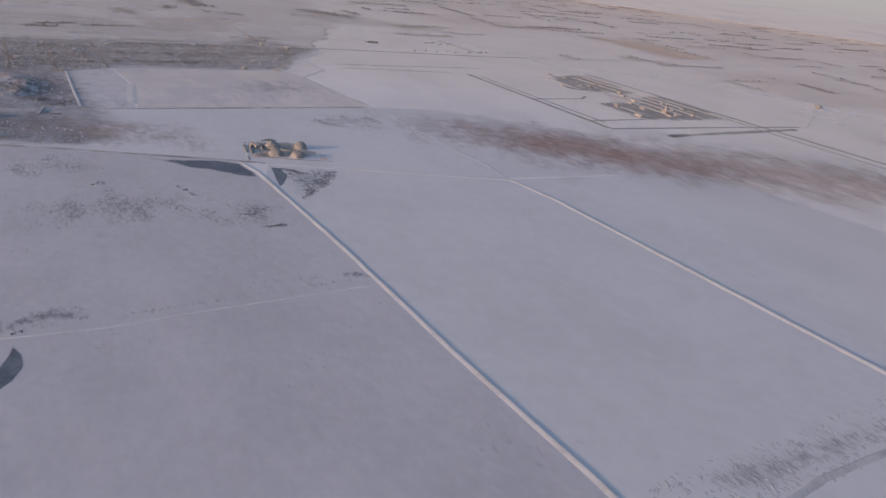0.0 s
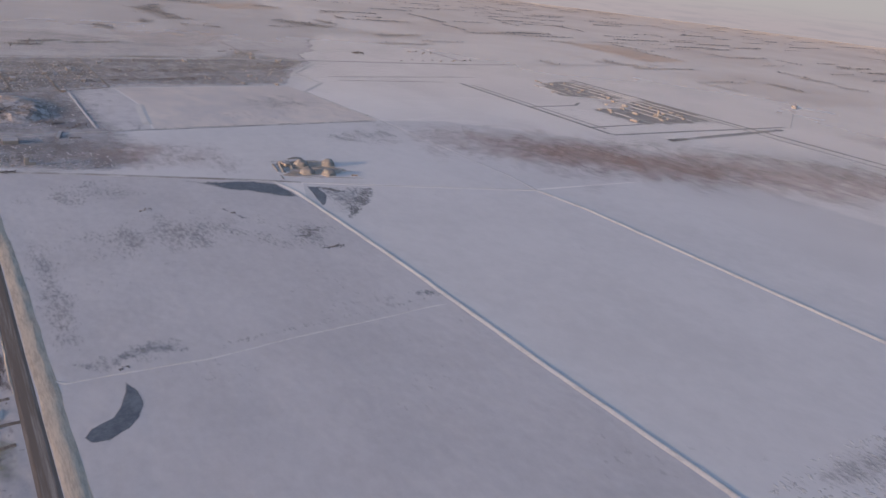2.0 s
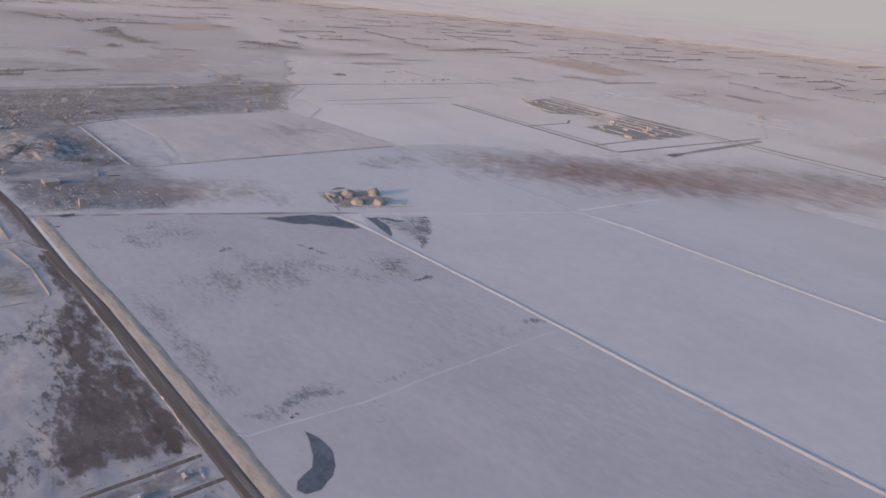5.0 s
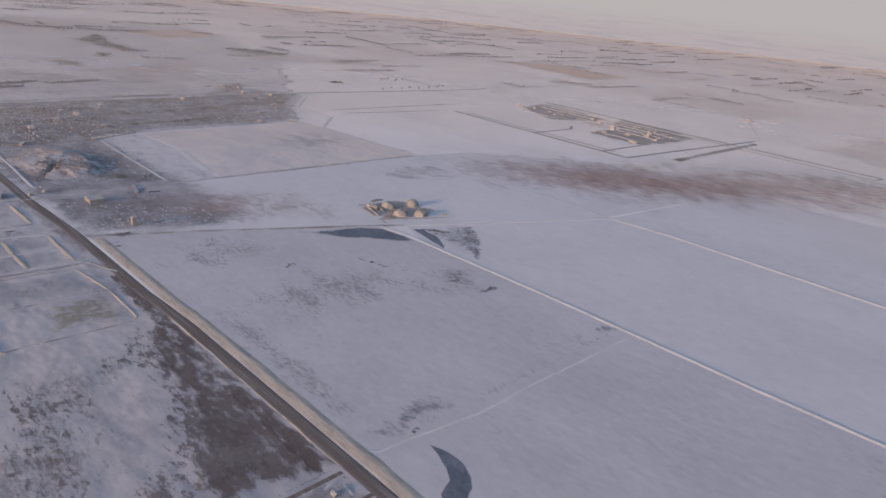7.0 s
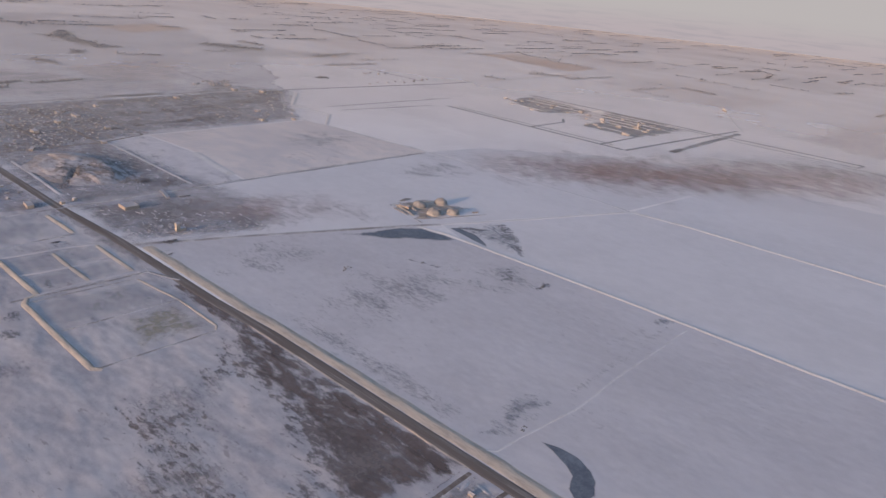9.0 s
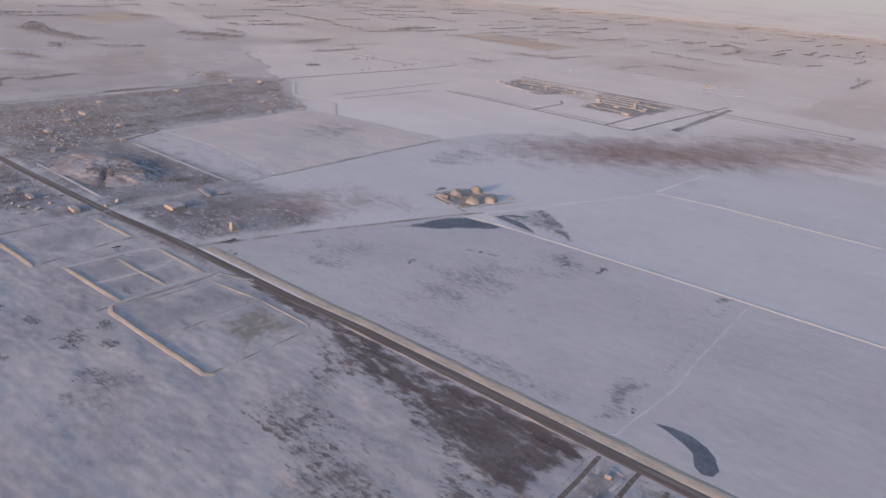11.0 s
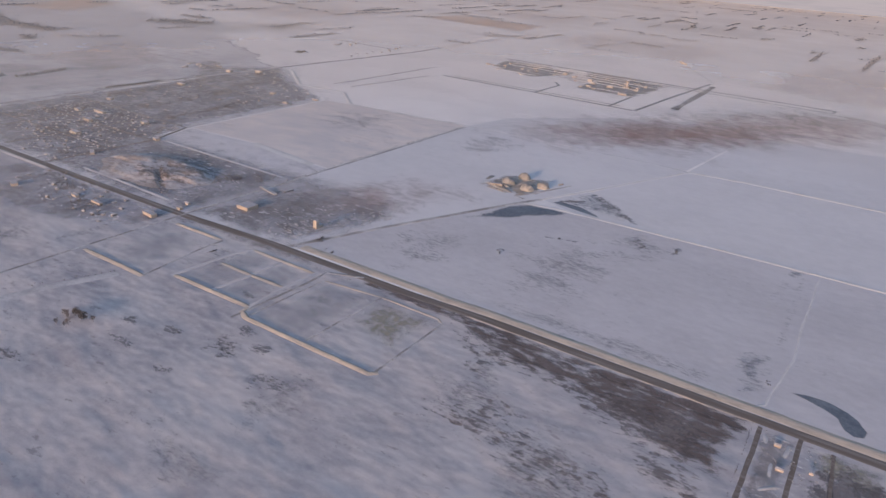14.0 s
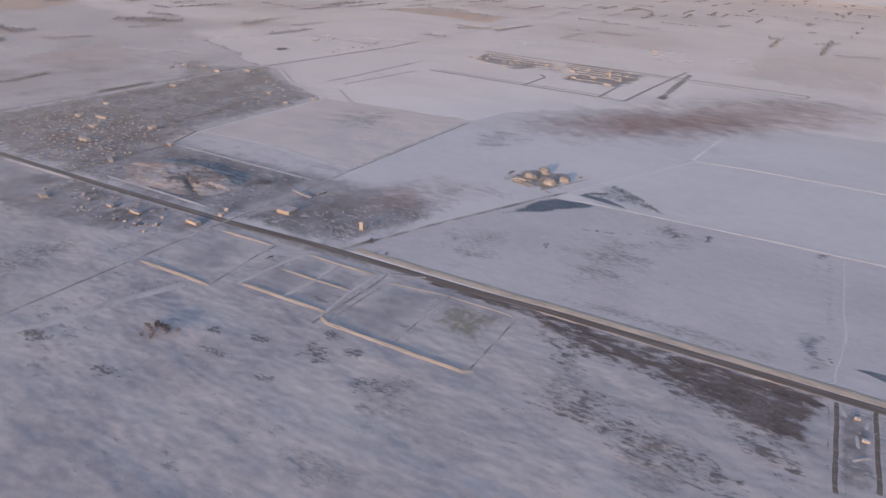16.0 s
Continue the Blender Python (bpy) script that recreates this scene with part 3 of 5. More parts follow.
sheet("brown_grass", [(-20, 690), (60, 650), (160, 610), (185, 660), (130, 745), (40, 770)], M["flush"], "thin reddish grass beside the farm road", "grass", 0.2, 0.2)
sheet("frozen_pond", [(92, 615), (113, 606), (140, 600), (158, 593), (170, 585), (175, 562), (176, 543), (162, 548), (149, 559), (131, 576), (119, 588), (108, 600)], M["ice"], "dark wind-swept ice along the farm road", "ice", 0.25, 0.45)
sheet("frozen_pond", [(190, 572), (185, 545), (180, 517), (187, 525), (197, 545), (198, 566)], M["ice"], "dark wind-swept ice beside the road", "ice", 0.1, 0.6)
sheet("drifted_grass", [(192, 572), (244, 556), (226, 512), (200, 494), (186, 500)], M["slush"], "dark grass breaking through drifted snow", "grass", 0.15, 0.3)
band("drifted_grass", [(243, 554), (237, 547), (228, 535), (213, 517), (202, 505), (188, 487)], 13, M["weeds"], "dark grass breaking through drifted snow", "grass", step=4.0, widths=[5, 13, 15, 14, 9, 4])
band("drifted_grass", [(196, 567), (206, 558), (216, 545)], 8, M["weeds"], "dark grass breaking through drifted snow", "grass", step=3.0, widths=[3, 8, 3])
sheet("frozen_pond", [(-8, 332), (-4.5, 322), (-4.5, 311), (-8, 302), (-14, 295.5), (-22, 291), (-29, 292), (-31.5, 297), (-28, 302), (-19, 306), (-14, 314), (-11, 322)], M["ice"], "curved dark frozen dugout pond", "pond", 0.05, 0.8)
for o, lab in (([(10, 366), (26, 360), (24, 346), (-18, 342), (-26, 355)], "dark weeds in the snow"), ([(133, 470), (160, 484), (165, 476), (140, 458)], "dark weeds in the snow"), ([(141, 446), (160, 448), (164, 440), (145, 436)], "dark weeds in the snow"), ([(162, 366), (182, 358), (182, 346), (166, 350)], "dark weeds in the snow"), ([(103, 541), (108, 539), (117, 512), (111, 513)], "dark weeds in the snow"), ([(40, 349), (170, 352), (170, 345), (40, 341)], "sparse weeds beside a field track")):
    sheet("weeds", o, M["faint" if o[0] == (40, 349) else "slush" if o[0][1] < 400 else "weeds"], lab, "grass", 0.3, 0.2, scale=0.15)
sheet("drifted_grass", [(208, 133), (223, 142), (272, 138), (360, 129), (420, 132), (420, 116), (333, 115), (255, 114)], M["faint"], "bluish grass breaking through a drifted bank", "grass", 0.2, 0.4)
for i, (x, y, rx, ry) in enumerate([(-190, 545, 34, 18), (-248, 545, 18, 30), (-120, 470, 40, 26), (-165, 415, 40, 30), (-24, 440, 14, 90), (60, 500, 80, 50), (20, 600, 50, 40), (140, 470, 40, 40), (-190, 840, 60, 30), (-90, 700, 30, 30), (60, 900, 40, 60), (300, 900, 70, 60), (330, 720, 60, 40), (-130, 806, 30, 12)]):
    sheet("thin_grass", [(x + rx * math.cos(a), y + ry * math.sin(a)) for a in (0, 0.8, 1.6, 2.4, 3.1, 3.9, 4.7, 5.5)], M["faint"], "faint dark grass showing through thin snow", "grass", 0.35, 0.3, scale=0.06)
sheet("tan_field", [(1490, 1655), (1680, 1618), (1690, 1290), (1460, 1270)], M["tan"], "tan stubble field in the snowy distance", "field", 0.05, 0.75)
sheet("tan_field", [(553, 2240), (812, 2340), (872, 2200), (621, 2070)], M["tan"], "tan stubble field in the snowy distance", "field", 0.05, 0.7)

# ---- roads ----
tagged(mesh_object("highway", ribbon([(-61, 1500), (-60, 900), (-58, 784), (-52, 690), (-51, 560), (-47.5, 500), (-47.2, 300), (-46.8, 150), (-46, -200)], [(-4.4, 0.0), (-2.6, 0.0), (2.6, 0.0), (4.6, 0.0)], 20, 0.0, smooth=False), M["road"]), "straight asphalt highway streaked with blown snow", "road", kind="structure")
tagged(mesh_object("snow_bank", ribbon([(-42, 668), (-41.5, 540), (-40, 490), (-39.5, 150), (-39, -200)], [(6.0, 0.0), (3.2, 0.30), (2.2, 0.40), (0.6, 0.34), (-1.2, 0.20), (-2.6, 0.08), (-3.3, 0.0)], 3, 0.6, 3), M["bank"]), "long sunlit snow bank along the highway", "snow bank", kind="structure")
tagged(mesh_object("snow_bank", ribbon([(-51.5, 519), (-51.2, 341)], [(0.6, 0.0), (0.2, 0.14), (-0.2, 0.13), (-0.6, 0.0)], 2.5, 0.9, 4, low=True), M["bank"]), "thin ridge of ploughed snow beside the highway", "snow bank", kind="structure")
tagged(mesh_object("road", ribbon([(-57, 784), (-150, 783), (-300, 780), (-700, 775)], [(-1.1, 0.0), (-0.9, 0.08), (0.9, 0.08), (1.1, 0.0)], 20, 0.1), M["gravel"]), "snowy gravel side road", "road", kind="structure")
tagged(mesh_object("road", ribbon([(-57, 784), (380, 784)], [(-1.5, 0.0), (-1.2, 0.1), (1.2, 0.1), (1.5, 0.0)], 8, 0.35, 2), M["gravel"]), "snowy gravel road lined with brush", "road", kind="structure")
tagged(mesh_object("road", ribbon([(-47, 677), (34, 647), (155, 598), (190, 582)], [(-2.4, 0.0), (-1.6, 0.22), (-1.0, 0.1), (1.0, 0.1), (1.6, 0.22), (2.4, 0.0)], 8, 0.2, 6), M["gravel"]), "narrow farm road across the snow", "road", kind="structure")
tagged(mesh_object("road", ribbon([(190, 582), (247, 557), (393, 500)], [(-1.6, 0.0), (-1.2, 0.2), (-0.6, 0.06), (0.6, 0.06), (1.2, 0.2), (1.6, 0.0)], 8, 0.25, 6), M["packed"]), "narrow farm road drifted over with snow", "road", kind="structure")
RAISED = [(2.2, 0.0), (1.2, 0.42), (0.5, 0.46), (-0.8, 0.32), (-2.4, 0.0)]
DRIFTED = [(1.4, 0.0), (0.8, 0.34), (-0.5, 0.28), (-1.6, 0.0)]
for pts, prof, stuff, lab in (
    ([(168, 592), (176, 560), (178, 500), (182, 400), (184, 250), (188, 150), (190, -150)], RAISED, "packed", "straight raised road packed with snow"),
    ([(394, 500), (402, 440), (404, 300), (406, 150), (408, -150)], [(2.9, 0.0), (1.7, 0.60), (0.7, 0.66), (-1.0, 0.46), (-3.0, 0.0)], "packed", "straight raised road packed with snow"),
    ([(386, 786), (389, 670), (398, 550), (394, 500)], DRIFTED, "ridge", "snowy field road between the farms"),
    ([(386, 786), (376, 870), (366, 965)], DRIFTED, "ridge", "snowy field road with drifted edges"),
    ([(366, 965), (420, 1024), (412, 1106), (488, 1196)], [(3.2, 0.0), (1.6, 0.6), (-1.0, 0.5), (-3.5, 0.0)], "packed", "broad snowy field road with drifted edges")):
    tagged(mesh_object("road", ribbon(pts, prof, 4, 0.3, pts[0][1]), M[stuff]), lab, "road", kind="structure")
tagged(mesh_object("snow_bank", ribbon([(225, 108), (282, 113), (333, 112), (430, 108)], [(1.8, 0.0), (0.9, 0.7), (0.2, 0.7), (-2.4, 0.0)], 3, 0.6, 14), M["ridge"]), "ragged drifted bank across a snowy field", "snow bank", kind="structure")
tagged(mesh_object("road", ribbon([(-900, 1225), (40, 1238), (300, 1242), (860, 1208), (1500, 1232), (2600, 1225)], [(-4, 0.0), (-3, 0.15), (3, 0.15), (4, 0.0)], 30, 0.3), M["gravel"]), "long straight road across the far prairie", "road", kind="structure")
tagged(mesh_object("track", ribbon([(-36, 345), (-31, 340), (-12, 339), (29, 335), (89, 337), (176, 338)], [(0.9, 0.0), (0.4, 0.24), (-0.2, 0.24), (-0.8, 0.0)], 2.5, 0.9, 8, low=True), M["packed"]), "raised vehicle track across a snowy field", "track", kind="structure")

for x, y0, y1 in ((850, 1240, 1700), (1290, 1240, 2000), (405, 1240, 2100), (1735, 300, 2400), (-500, 400, 2000)):
    tagged(mesh_object("road", ribbon([(x, y0), (x, y1)], [(-2.5, 0.0), (-2, 0.12), (2, 0.12), (2.5, 0.0)], 40, 0.3), M["gravel"]), "distant grid road between snowy fields", "road", kind="structure")
for y, x0, x1 in ((1672, -600, 2600), (2118, -600, 2600), (2560, -600, 3000)):
    tagged(mesh_object("road", ribbon([(x0, y), (x1, y)], [(-3, 0.0), (-2, 0.12), (2, 0.12), (3, 0.0)], 40, 0.3), M["gravel"]), "distant grid road between snowy fields", "road", kind="structure")

# ---- earth banks of the settling basins ----
BANK = [(2.2, 0.0), (1.2, 0.66), (0.4, 0.72), (-1.0, 0.40), (-2.3, 0.0)]
BROAD = [(1.8, 0.0), (0.9, 0.42), (-0.4, 0.46), (-2.1, 0.0)]
LOW = [(1.6, 0.0), (0.5, 0.48), (-0.4, 0.48), (-2.2, 0.0)]
THIN = [(1.0, 0.0), (0.4, 0.32), (-0.3, 0.32), (-1.2, 0.0)]
LINE = [(0.8, 0.0), (0.5, 0.12), (-0.5, 0.12), (-0.8, 0.0)]
for pts, prof, stuff in (
    ([(-146, 778), (-146, 712)], BANK, "bank"), ([(-73, 772), (-72, 722)], BANK, "bank"), ([(-72, 720), (-98, 719), (-146, 713)], LINE, "gravel"),
    ([(-132, 699), (-131, 628)], BANK, "bank"), ([(-99, 690), (-99, 662), (-98, 632)], BROAD, "bank"), ([(-69, 690), (-69, 630)], BROAD, "bank"), ([(-66, 691), (-85, 696), (-134, 699)], BROAD, "rough_bank"), ([(-70, 661), (-99, 660), (-130, 663)], BROAD, "rough_bank"), ([(-67, 630), (-100, 630), (-133, 627)], BROAD, "rough_bank"),
    ([(-131, 628), (-138, 626), (-142, 618), (-142, 524), (-138, 520)], BANK, "bank"), ([(-66, 1062), (-65, 966)], BANK, "ridge"), ([(-41, 948), (-42, 869), (-44, 819)], LOW, "ridge"), ([(-256, 766), (-236, 752), (-194, 742), (-154, 727)], [(4.0, 0.0), (1.2, 0.34), (0.2, 0.3), (-5.5, 0.0)], "ridge"), ([(-67, 575), (-67, 528), (-70, 524)], THIN, "bank"), ([(-73, 617), (-67, 575)], THIN, "bank"), ([(-67, 573), (-138, 573)], LINE, "gravel"), ([(-70, 523), (-140, 522)], LINE, "gravel"), ([(-73, 618), (-142, 620)], LINE, "gravel"),
    ([(69, 975), (67, 797)], LOW, "ridge"), ([(132, 905), (124, 850), (118, 806)], [(5.0, 0.0), (1.0, 0.4), (0.0, 0.4), (-7.0, 0.0)], "packed")):
    tagged(mesh_object("earth_bank", ribbon(pts, prof, 4, 0.4, pts[0][0]), M[stuff]), "snow-covered earth bank around a shallow basin", "earth bank", "banks of the basins", kind="structure")
tagged(mesh_object("lane", ribbon([(-147, 626), (-84, 624), (-62, 625), (-52, 600)], [(-1.2, 0.0), (-0.9, 0.1), (0.9, 0.1), (1.2, 0.0)], 6, 0.2), M["gravel"]), "narrow snowy lane between the basins", "lane", kind="structure")
sheet("thin_grass", [(-69, 570), (-69, 526), (-115, 528), (-108, 570)], M["olive"], "yellowish grass on a basin floor", "grass", 0.1, 0.6)
sheet("thin_grass", [(-80, 610), (-95, 580), (-125, 585), (-110, 612)], M["faint"], "dark weeds on a basin floor", "grass", 0.2, 0.4)
sheet("basin_floor", [(-70, 578), (-136, 578), (-138, 617), (-74, 614)], M["silt"], "dull silty floor of a shallow basin", "ground", 0.03, 0.8)
for x0, x1 in ((-129, -102), (-96, -71)):
    for y0, y1 in ((633, 658), (664, 692)):
        sheet("basin_floor", [(x0, y0), (x1, y0), (x1, y1), (x0, y1)], M["silt"], "small basin floor toned with blue bank shade", "ground", 0.05, 0.6)
sheet("basin_floor", [(-76, 724), (-142, 718), (-142, 772), (-78, 768)], M["silt"], "dull silty floor of a shallow basin", "ground", 0.04, 0.5)
sheet("thin_grass", [(-53, 313), (-74, 312), (-82, 280), (-53, 280)], M["olive"], "tan grass beside a yard lane", "grass", 0.1, 0.6)
for x, y, rx, ry in ((-173, 604, 13, 15), (-161, 586, 6, 8), (-203, 652, 5, 14), (-207, 609, 6, 8), (-248, 683, 6, 12), (-246, 745, 7, 14), (-178, 638, 5, 9), (-152, 606, 6, 9), (-186, 668, 5, 9), (-120, 640, 4, 10), (-182, 560, 9, 14)):
    sheet("weeds", [(x + rx * math.cos(a), y + ry * math.sin(a)) for a in (0, 0.8, 1.6, 2.4, 3.1, 3.9, 4.7, 5.5)], M["weeds"], "dark weeds showing through the pasture snow", "grass", 0.3, 0.3, scale=0.15)

# ---- added translucent sheet that stands in for distance haze, denser farther out ----
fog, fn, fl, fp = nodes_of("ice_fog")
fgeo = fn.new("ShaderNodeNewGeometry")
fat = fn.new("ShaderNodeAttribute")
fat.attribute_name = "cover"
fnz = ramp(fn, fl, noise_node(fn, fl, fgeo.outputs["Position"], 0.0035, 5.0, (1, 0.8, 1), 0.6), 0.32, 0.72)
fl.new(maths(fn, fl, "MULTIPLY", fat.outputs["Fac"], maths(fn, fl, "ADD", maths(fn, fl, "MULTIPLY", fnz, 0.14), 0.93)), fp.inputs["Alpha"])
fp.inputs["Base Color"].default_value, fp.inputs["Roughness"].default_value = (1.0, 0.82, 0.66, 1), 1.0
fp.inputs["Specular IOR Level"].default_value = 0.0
# Opacity rises with distance from the camera's path, as haze would.
HAZE_BY_RADIUS = [(430, 0.0), (540, 0.06), (680, 0.14), (850, 0.21), (1100, 0.27), (1400, 0.31), (2000, 0.35), (2800, 0.37), (3600, 0.37), (4300, 0.37), (4650, 0.36)]
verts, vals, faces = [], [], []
for r, v in HAZE_BY_RADIUS:
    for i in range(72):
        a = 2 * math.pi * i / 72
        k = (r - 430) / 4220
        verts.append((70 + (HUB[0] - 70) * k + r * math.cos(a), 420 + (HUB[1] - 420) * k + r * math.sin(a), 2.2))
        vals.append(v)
for k in range(len(HAZE_BY_RADIUS) - 1):
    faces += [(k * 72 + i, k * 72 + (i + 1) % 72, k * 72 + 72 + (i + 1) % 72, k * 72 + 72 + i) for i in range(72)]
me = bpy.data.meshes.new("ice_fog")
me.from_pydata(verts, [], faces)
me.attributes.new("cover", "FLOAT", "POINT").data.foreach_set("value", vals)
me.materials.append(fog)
tagged(new("ice_fog", me), "added translucent sheet standing in for distance haze", "fog", kind="stuff")


# ---- storage yard with round stockpiles ----
def stockpile(x, y, r, h, seed, label):
    bm = bmesh.new()
    bmesh.ops.create_uvsphere(bm, u_segments=28, v_segments=14, radius=1.0)
    for v in bm.verts:
        k = 1 + 0.14 * noise.noise(v.co * 1.9 + Vector((seed, 0, 0)))
        z = max(v.co.z, -0.05)
        v.co = Vector((v.co.x * r * k, v.co.y * r * k, (z ** 0.85 if z > 0 else z) * h * k))
    for f in bm.faces:
        f.smooth = True
    ob = empty("stockpile", x, y)
    part("dome", bm, M["dome"], ob)
    base = bmesh.new()
    bmesh.ops.create_cone(base, segments=28, radius1=r * 1.12, radius2=r * 1.03, depth=0.6, cap_ends=True)
    bmesh.ops.translate(base, verts=base.verts, vec=(0, 0, 0.28))
    part("skirt", base, M["bank"], ob, "snow-drifted foot of the heap")
    return tagged(ob, label, "stockpile", "stockpiles beside the farm road")


stockpile(207, 606, 6.6, 5.6, 1, "large round tan stockpile dome in the snow")
stockpile(224, 597, 6.2, 5.4, 2, "large round tan stockpile dome in the snow")
stockpile(236, 624, 6.3, 6.2, 3, "large round tan stockpile dome in the snow")
stockpile(211, 629, 7.0, 5.8, 4, "large round tan stockpile dome in the snow")


def berm(pts, w, h, seed):
    tagged(mesh_object("berm", ribbon(pts, [(w, 0.0), (w * 0.3, h), (-w * 0.3, h), (-w, 0.0)], 3, 0.35, seed), M["dome"]), "long low tan berm of stored material in a yard", "berm", "berms in the storage yard")


berm([(196, 645), (190, 628), (187, 612)], 1.8, 1.6, 1)
berm([(203, 642), (199, 620)], 2.2, 2.0, 2)
berm([(187, 640), (183, 616)], 1.3, 1.1, 5)
berm([(184, 607), (196, 600)], 1.4, 1.3, 6)
berm([(210, 620), (226, 614)], 1.8, 1.8, 7)
sheet("yard_ground", [(181, 606), (190, 652), (236, 646), (256, 596), (200, 590)], M["tan_pad"], "tan trodden ground round the stockpiles", "ground", 0.1, 0.6)
berm([(207, 652), (222, 652)], 1.8, 1.5, 3)
tagged(mesh_object("lane", ribbon([(179, 594), (181, 606), (190, 600), (250, 577)], [(-1.0, 0.0), (-0.8, 0.1), (0.8, 0.1), (1.0, 0.0)], 5, 0.2), M["gravel"]), "snowy lane round the storage yard", "lane", kind="structure")
block(196, 634, 12, 4, 2.4, 100, "shed", "low tan storage shed beside round stockpiles", "shed", bays=3)
block(245, 587, 6, 1.6, 0.9, -22, "shed", "small long shed beside the farm road", "shed", bays=2)

# ---- buildings by the crossroads ----
hall = block(-12, 759, 13, 12, 2.8, 90, "warehouse", "large flat-roofed warehouse with a sunlit ribbed wall", bays=6)
for k in range(7):
    y = -6 + 2 * k
    part("pilaster", box(y - 0.12, 5.98, 0, y + 0.12, 6.14, 2.7), M["wall"], hall)
block(-76, 801, 13, 5, 2.4, 84, "low_building", "long low building with an orange sunlit front", bays=5)
block(-88, 853, 13, 3, 1.7, 86, "shed", "long narrow shed with a sunlit side", "shed", bays=3)
block(-90, 881, 8, 3, 1.7, 84, "shed", "low shed with a sunlit side", "shed", bays=2)
block(-108, 942, 9, 5, 2.0, 70, "shed", "broad shed in a snowy yard", "shed", bays=2)
block(-52, 795, 4, 3, 2.0, 88, "shed", "small shed beside the crossroads", "shed", bays=1)
block(30, 778, 26, 3, 0.9, 76, "shed", "long dark row of low sheds", "shed", wall=M["junk"], bays=6)
block(42, 765, 10, 3, 1.0, -10, "shed", "dark low shed in the snow", "shed", wall=M["junk"], bays=3)
house(-40, 800, 3.5, 3.0, 1.4, 0.8, 90, label="small house beside the crossroads", group="")

elevator = empty("grain_elevator", -7, 686)
part("tower", gabled_body(3.2, 3.4, 6.6, 0.9), M["wall"], elevator)
part("roof", gable(3.2, 3.4, 6.6, 0.9), M["roof"], elevator, "snow-dusted roof")
part("annex", box(1.6, -1.7, 0, 6.5, 1.7, 2.2), M["wall"], elevator)
part("annex_roof", box(1.6, -1.8, 2.204, 6.7, 1.8, 2.4), M["roof"], elevator)
part("door", box(-1.66, -0.6, 0, -1.58, 0.6, 1.3), M["dark"], elevator)
tagged(elevator, "tall narrow grain elevator lit orange by the sun", "grain elevator")

# spoil mound with terraces, bare flanks and a gully
def mound_height(x, y):
    u, v = (x + 3) / 41, (y - 893) / 66
    d = math.hypot(u, v) * (1 + 0.22 * wobble(x, y, 0.03, 6))
    k = min(1.0, max(0.0, (1 - d) / (0.62 if u < 0 else 0.34)))
    h = (3.4 + 1.5 * u) * k * k * (3 - 2 * k) * (0.9 + 0.35 * wobble(x, y, 0.05, 3))
    h += k * (0.3 * math.sin(h * 5.0) + 0.5 * wobble(x, y, 0.16, 8))
    away = (x + 24) - 0.62 * (y - 856)
    gully = math.exp(-(away / 3.2) ** 2) * min(1.0, max(0.0, (890 - y) / 14)) + 0.7 * math.exp(-((x + 20 + 0.5 * (y - 870)) / 2.6) ** 2) * min(1.0, max(0.0, (y - 848) / 8)) * max(0.0, min(1.0, (884 - y) / 8))
    return max(0.0, h - 2.6 * k * gully)


bm = bmesh.new()
gx, gy = 60, 90
grid = []
for j in range(gy + 1):
    row = []
    for i in range(gx + 1):
        x, y = -3 + 48 * (i / gx * 2 - 1), 893 + 76 * (j / gy * 2 - 1)
        h = mound_height(x, y)
        row.append(bm.verts.new((x, y, h - (0.06 if h < 0.02 else 0))))
    grid.append(row)
for j in range(gy):
    for i in range(gx):
        bm.faces.new((grid[j][i], grid[j][i + 1], grid[j + 1][i + 1], grid[j + 1][i]))
for f in bm.faces:
    f.smooth = True
tagged(mesh_object("spoil_mound", bm, M["earth"]), "eroded earth mound with a bare dark gully and snow", "mound")
rng = random.Random(31)
verts, faces = [], []
for i in range(110):
    y = rng.uniform(836, 886)
    x = -24 + 0.62 * (y - 856) + rng.gauss(0, 4.0)
    if i > 50:
        x, y = rng.uniform(-15, 24), rng.uniform(846, 900)
    clump_into(verts, faces, x, y, mound_height(x, y), rng.uniform(0.5, 1.2), rng.uniform(0.5, 1.2), rng)
me = bpy.data.meshes.new("brush")
me.from_pydata(verts, [], faces)
me.materials.append(M["bush"])
tagged(new("brush", me), "dark bare brush in the gully of a mound", "brush", kind="stuff")


# ---- scrap yard ----
def vehicle(x, y, turn, label):
    ob = empty("scrap_car", x, y, 0.0, turn)
    part("body", box(-0.62, -0.25, 0.08, 0.62, 0.25, 0.26), M["junk"], ob)
    bm = box(-0.3, -0.22, 0.26, 0.34, 0.22, 0.42)
    for v in bm.verts:
        if v.co.z > 0.4:
            v.co.x *= 0.7
    part("cabin", bm, M["junk"], ob)
    for wx in (-0.4, 0.4):
        for wy in (-0.25, 0.25):
            w = bmesh.new()
            bmesh.ops.create_cone(w, segments=8, radius1=0.1, radius2=0.1, depth=0.08, cap_ends=True)
            bmesh.ops.rotate(w, verts=w.verts, matrix=Matrix.Rotation(math.pi / 2, 3, "X"))
            bmesh.ops.translate(w, verts=w.verts, vec=(wx, wy, 0.09))
            part("wheel", w, M["dark"], ob)
    return tagged(ob, label, "car", "scrapped cars in the yard")


rng = random.Random(4)
car = vehicle(-20, 700, 20, "rusting scrap car half buried in snow")
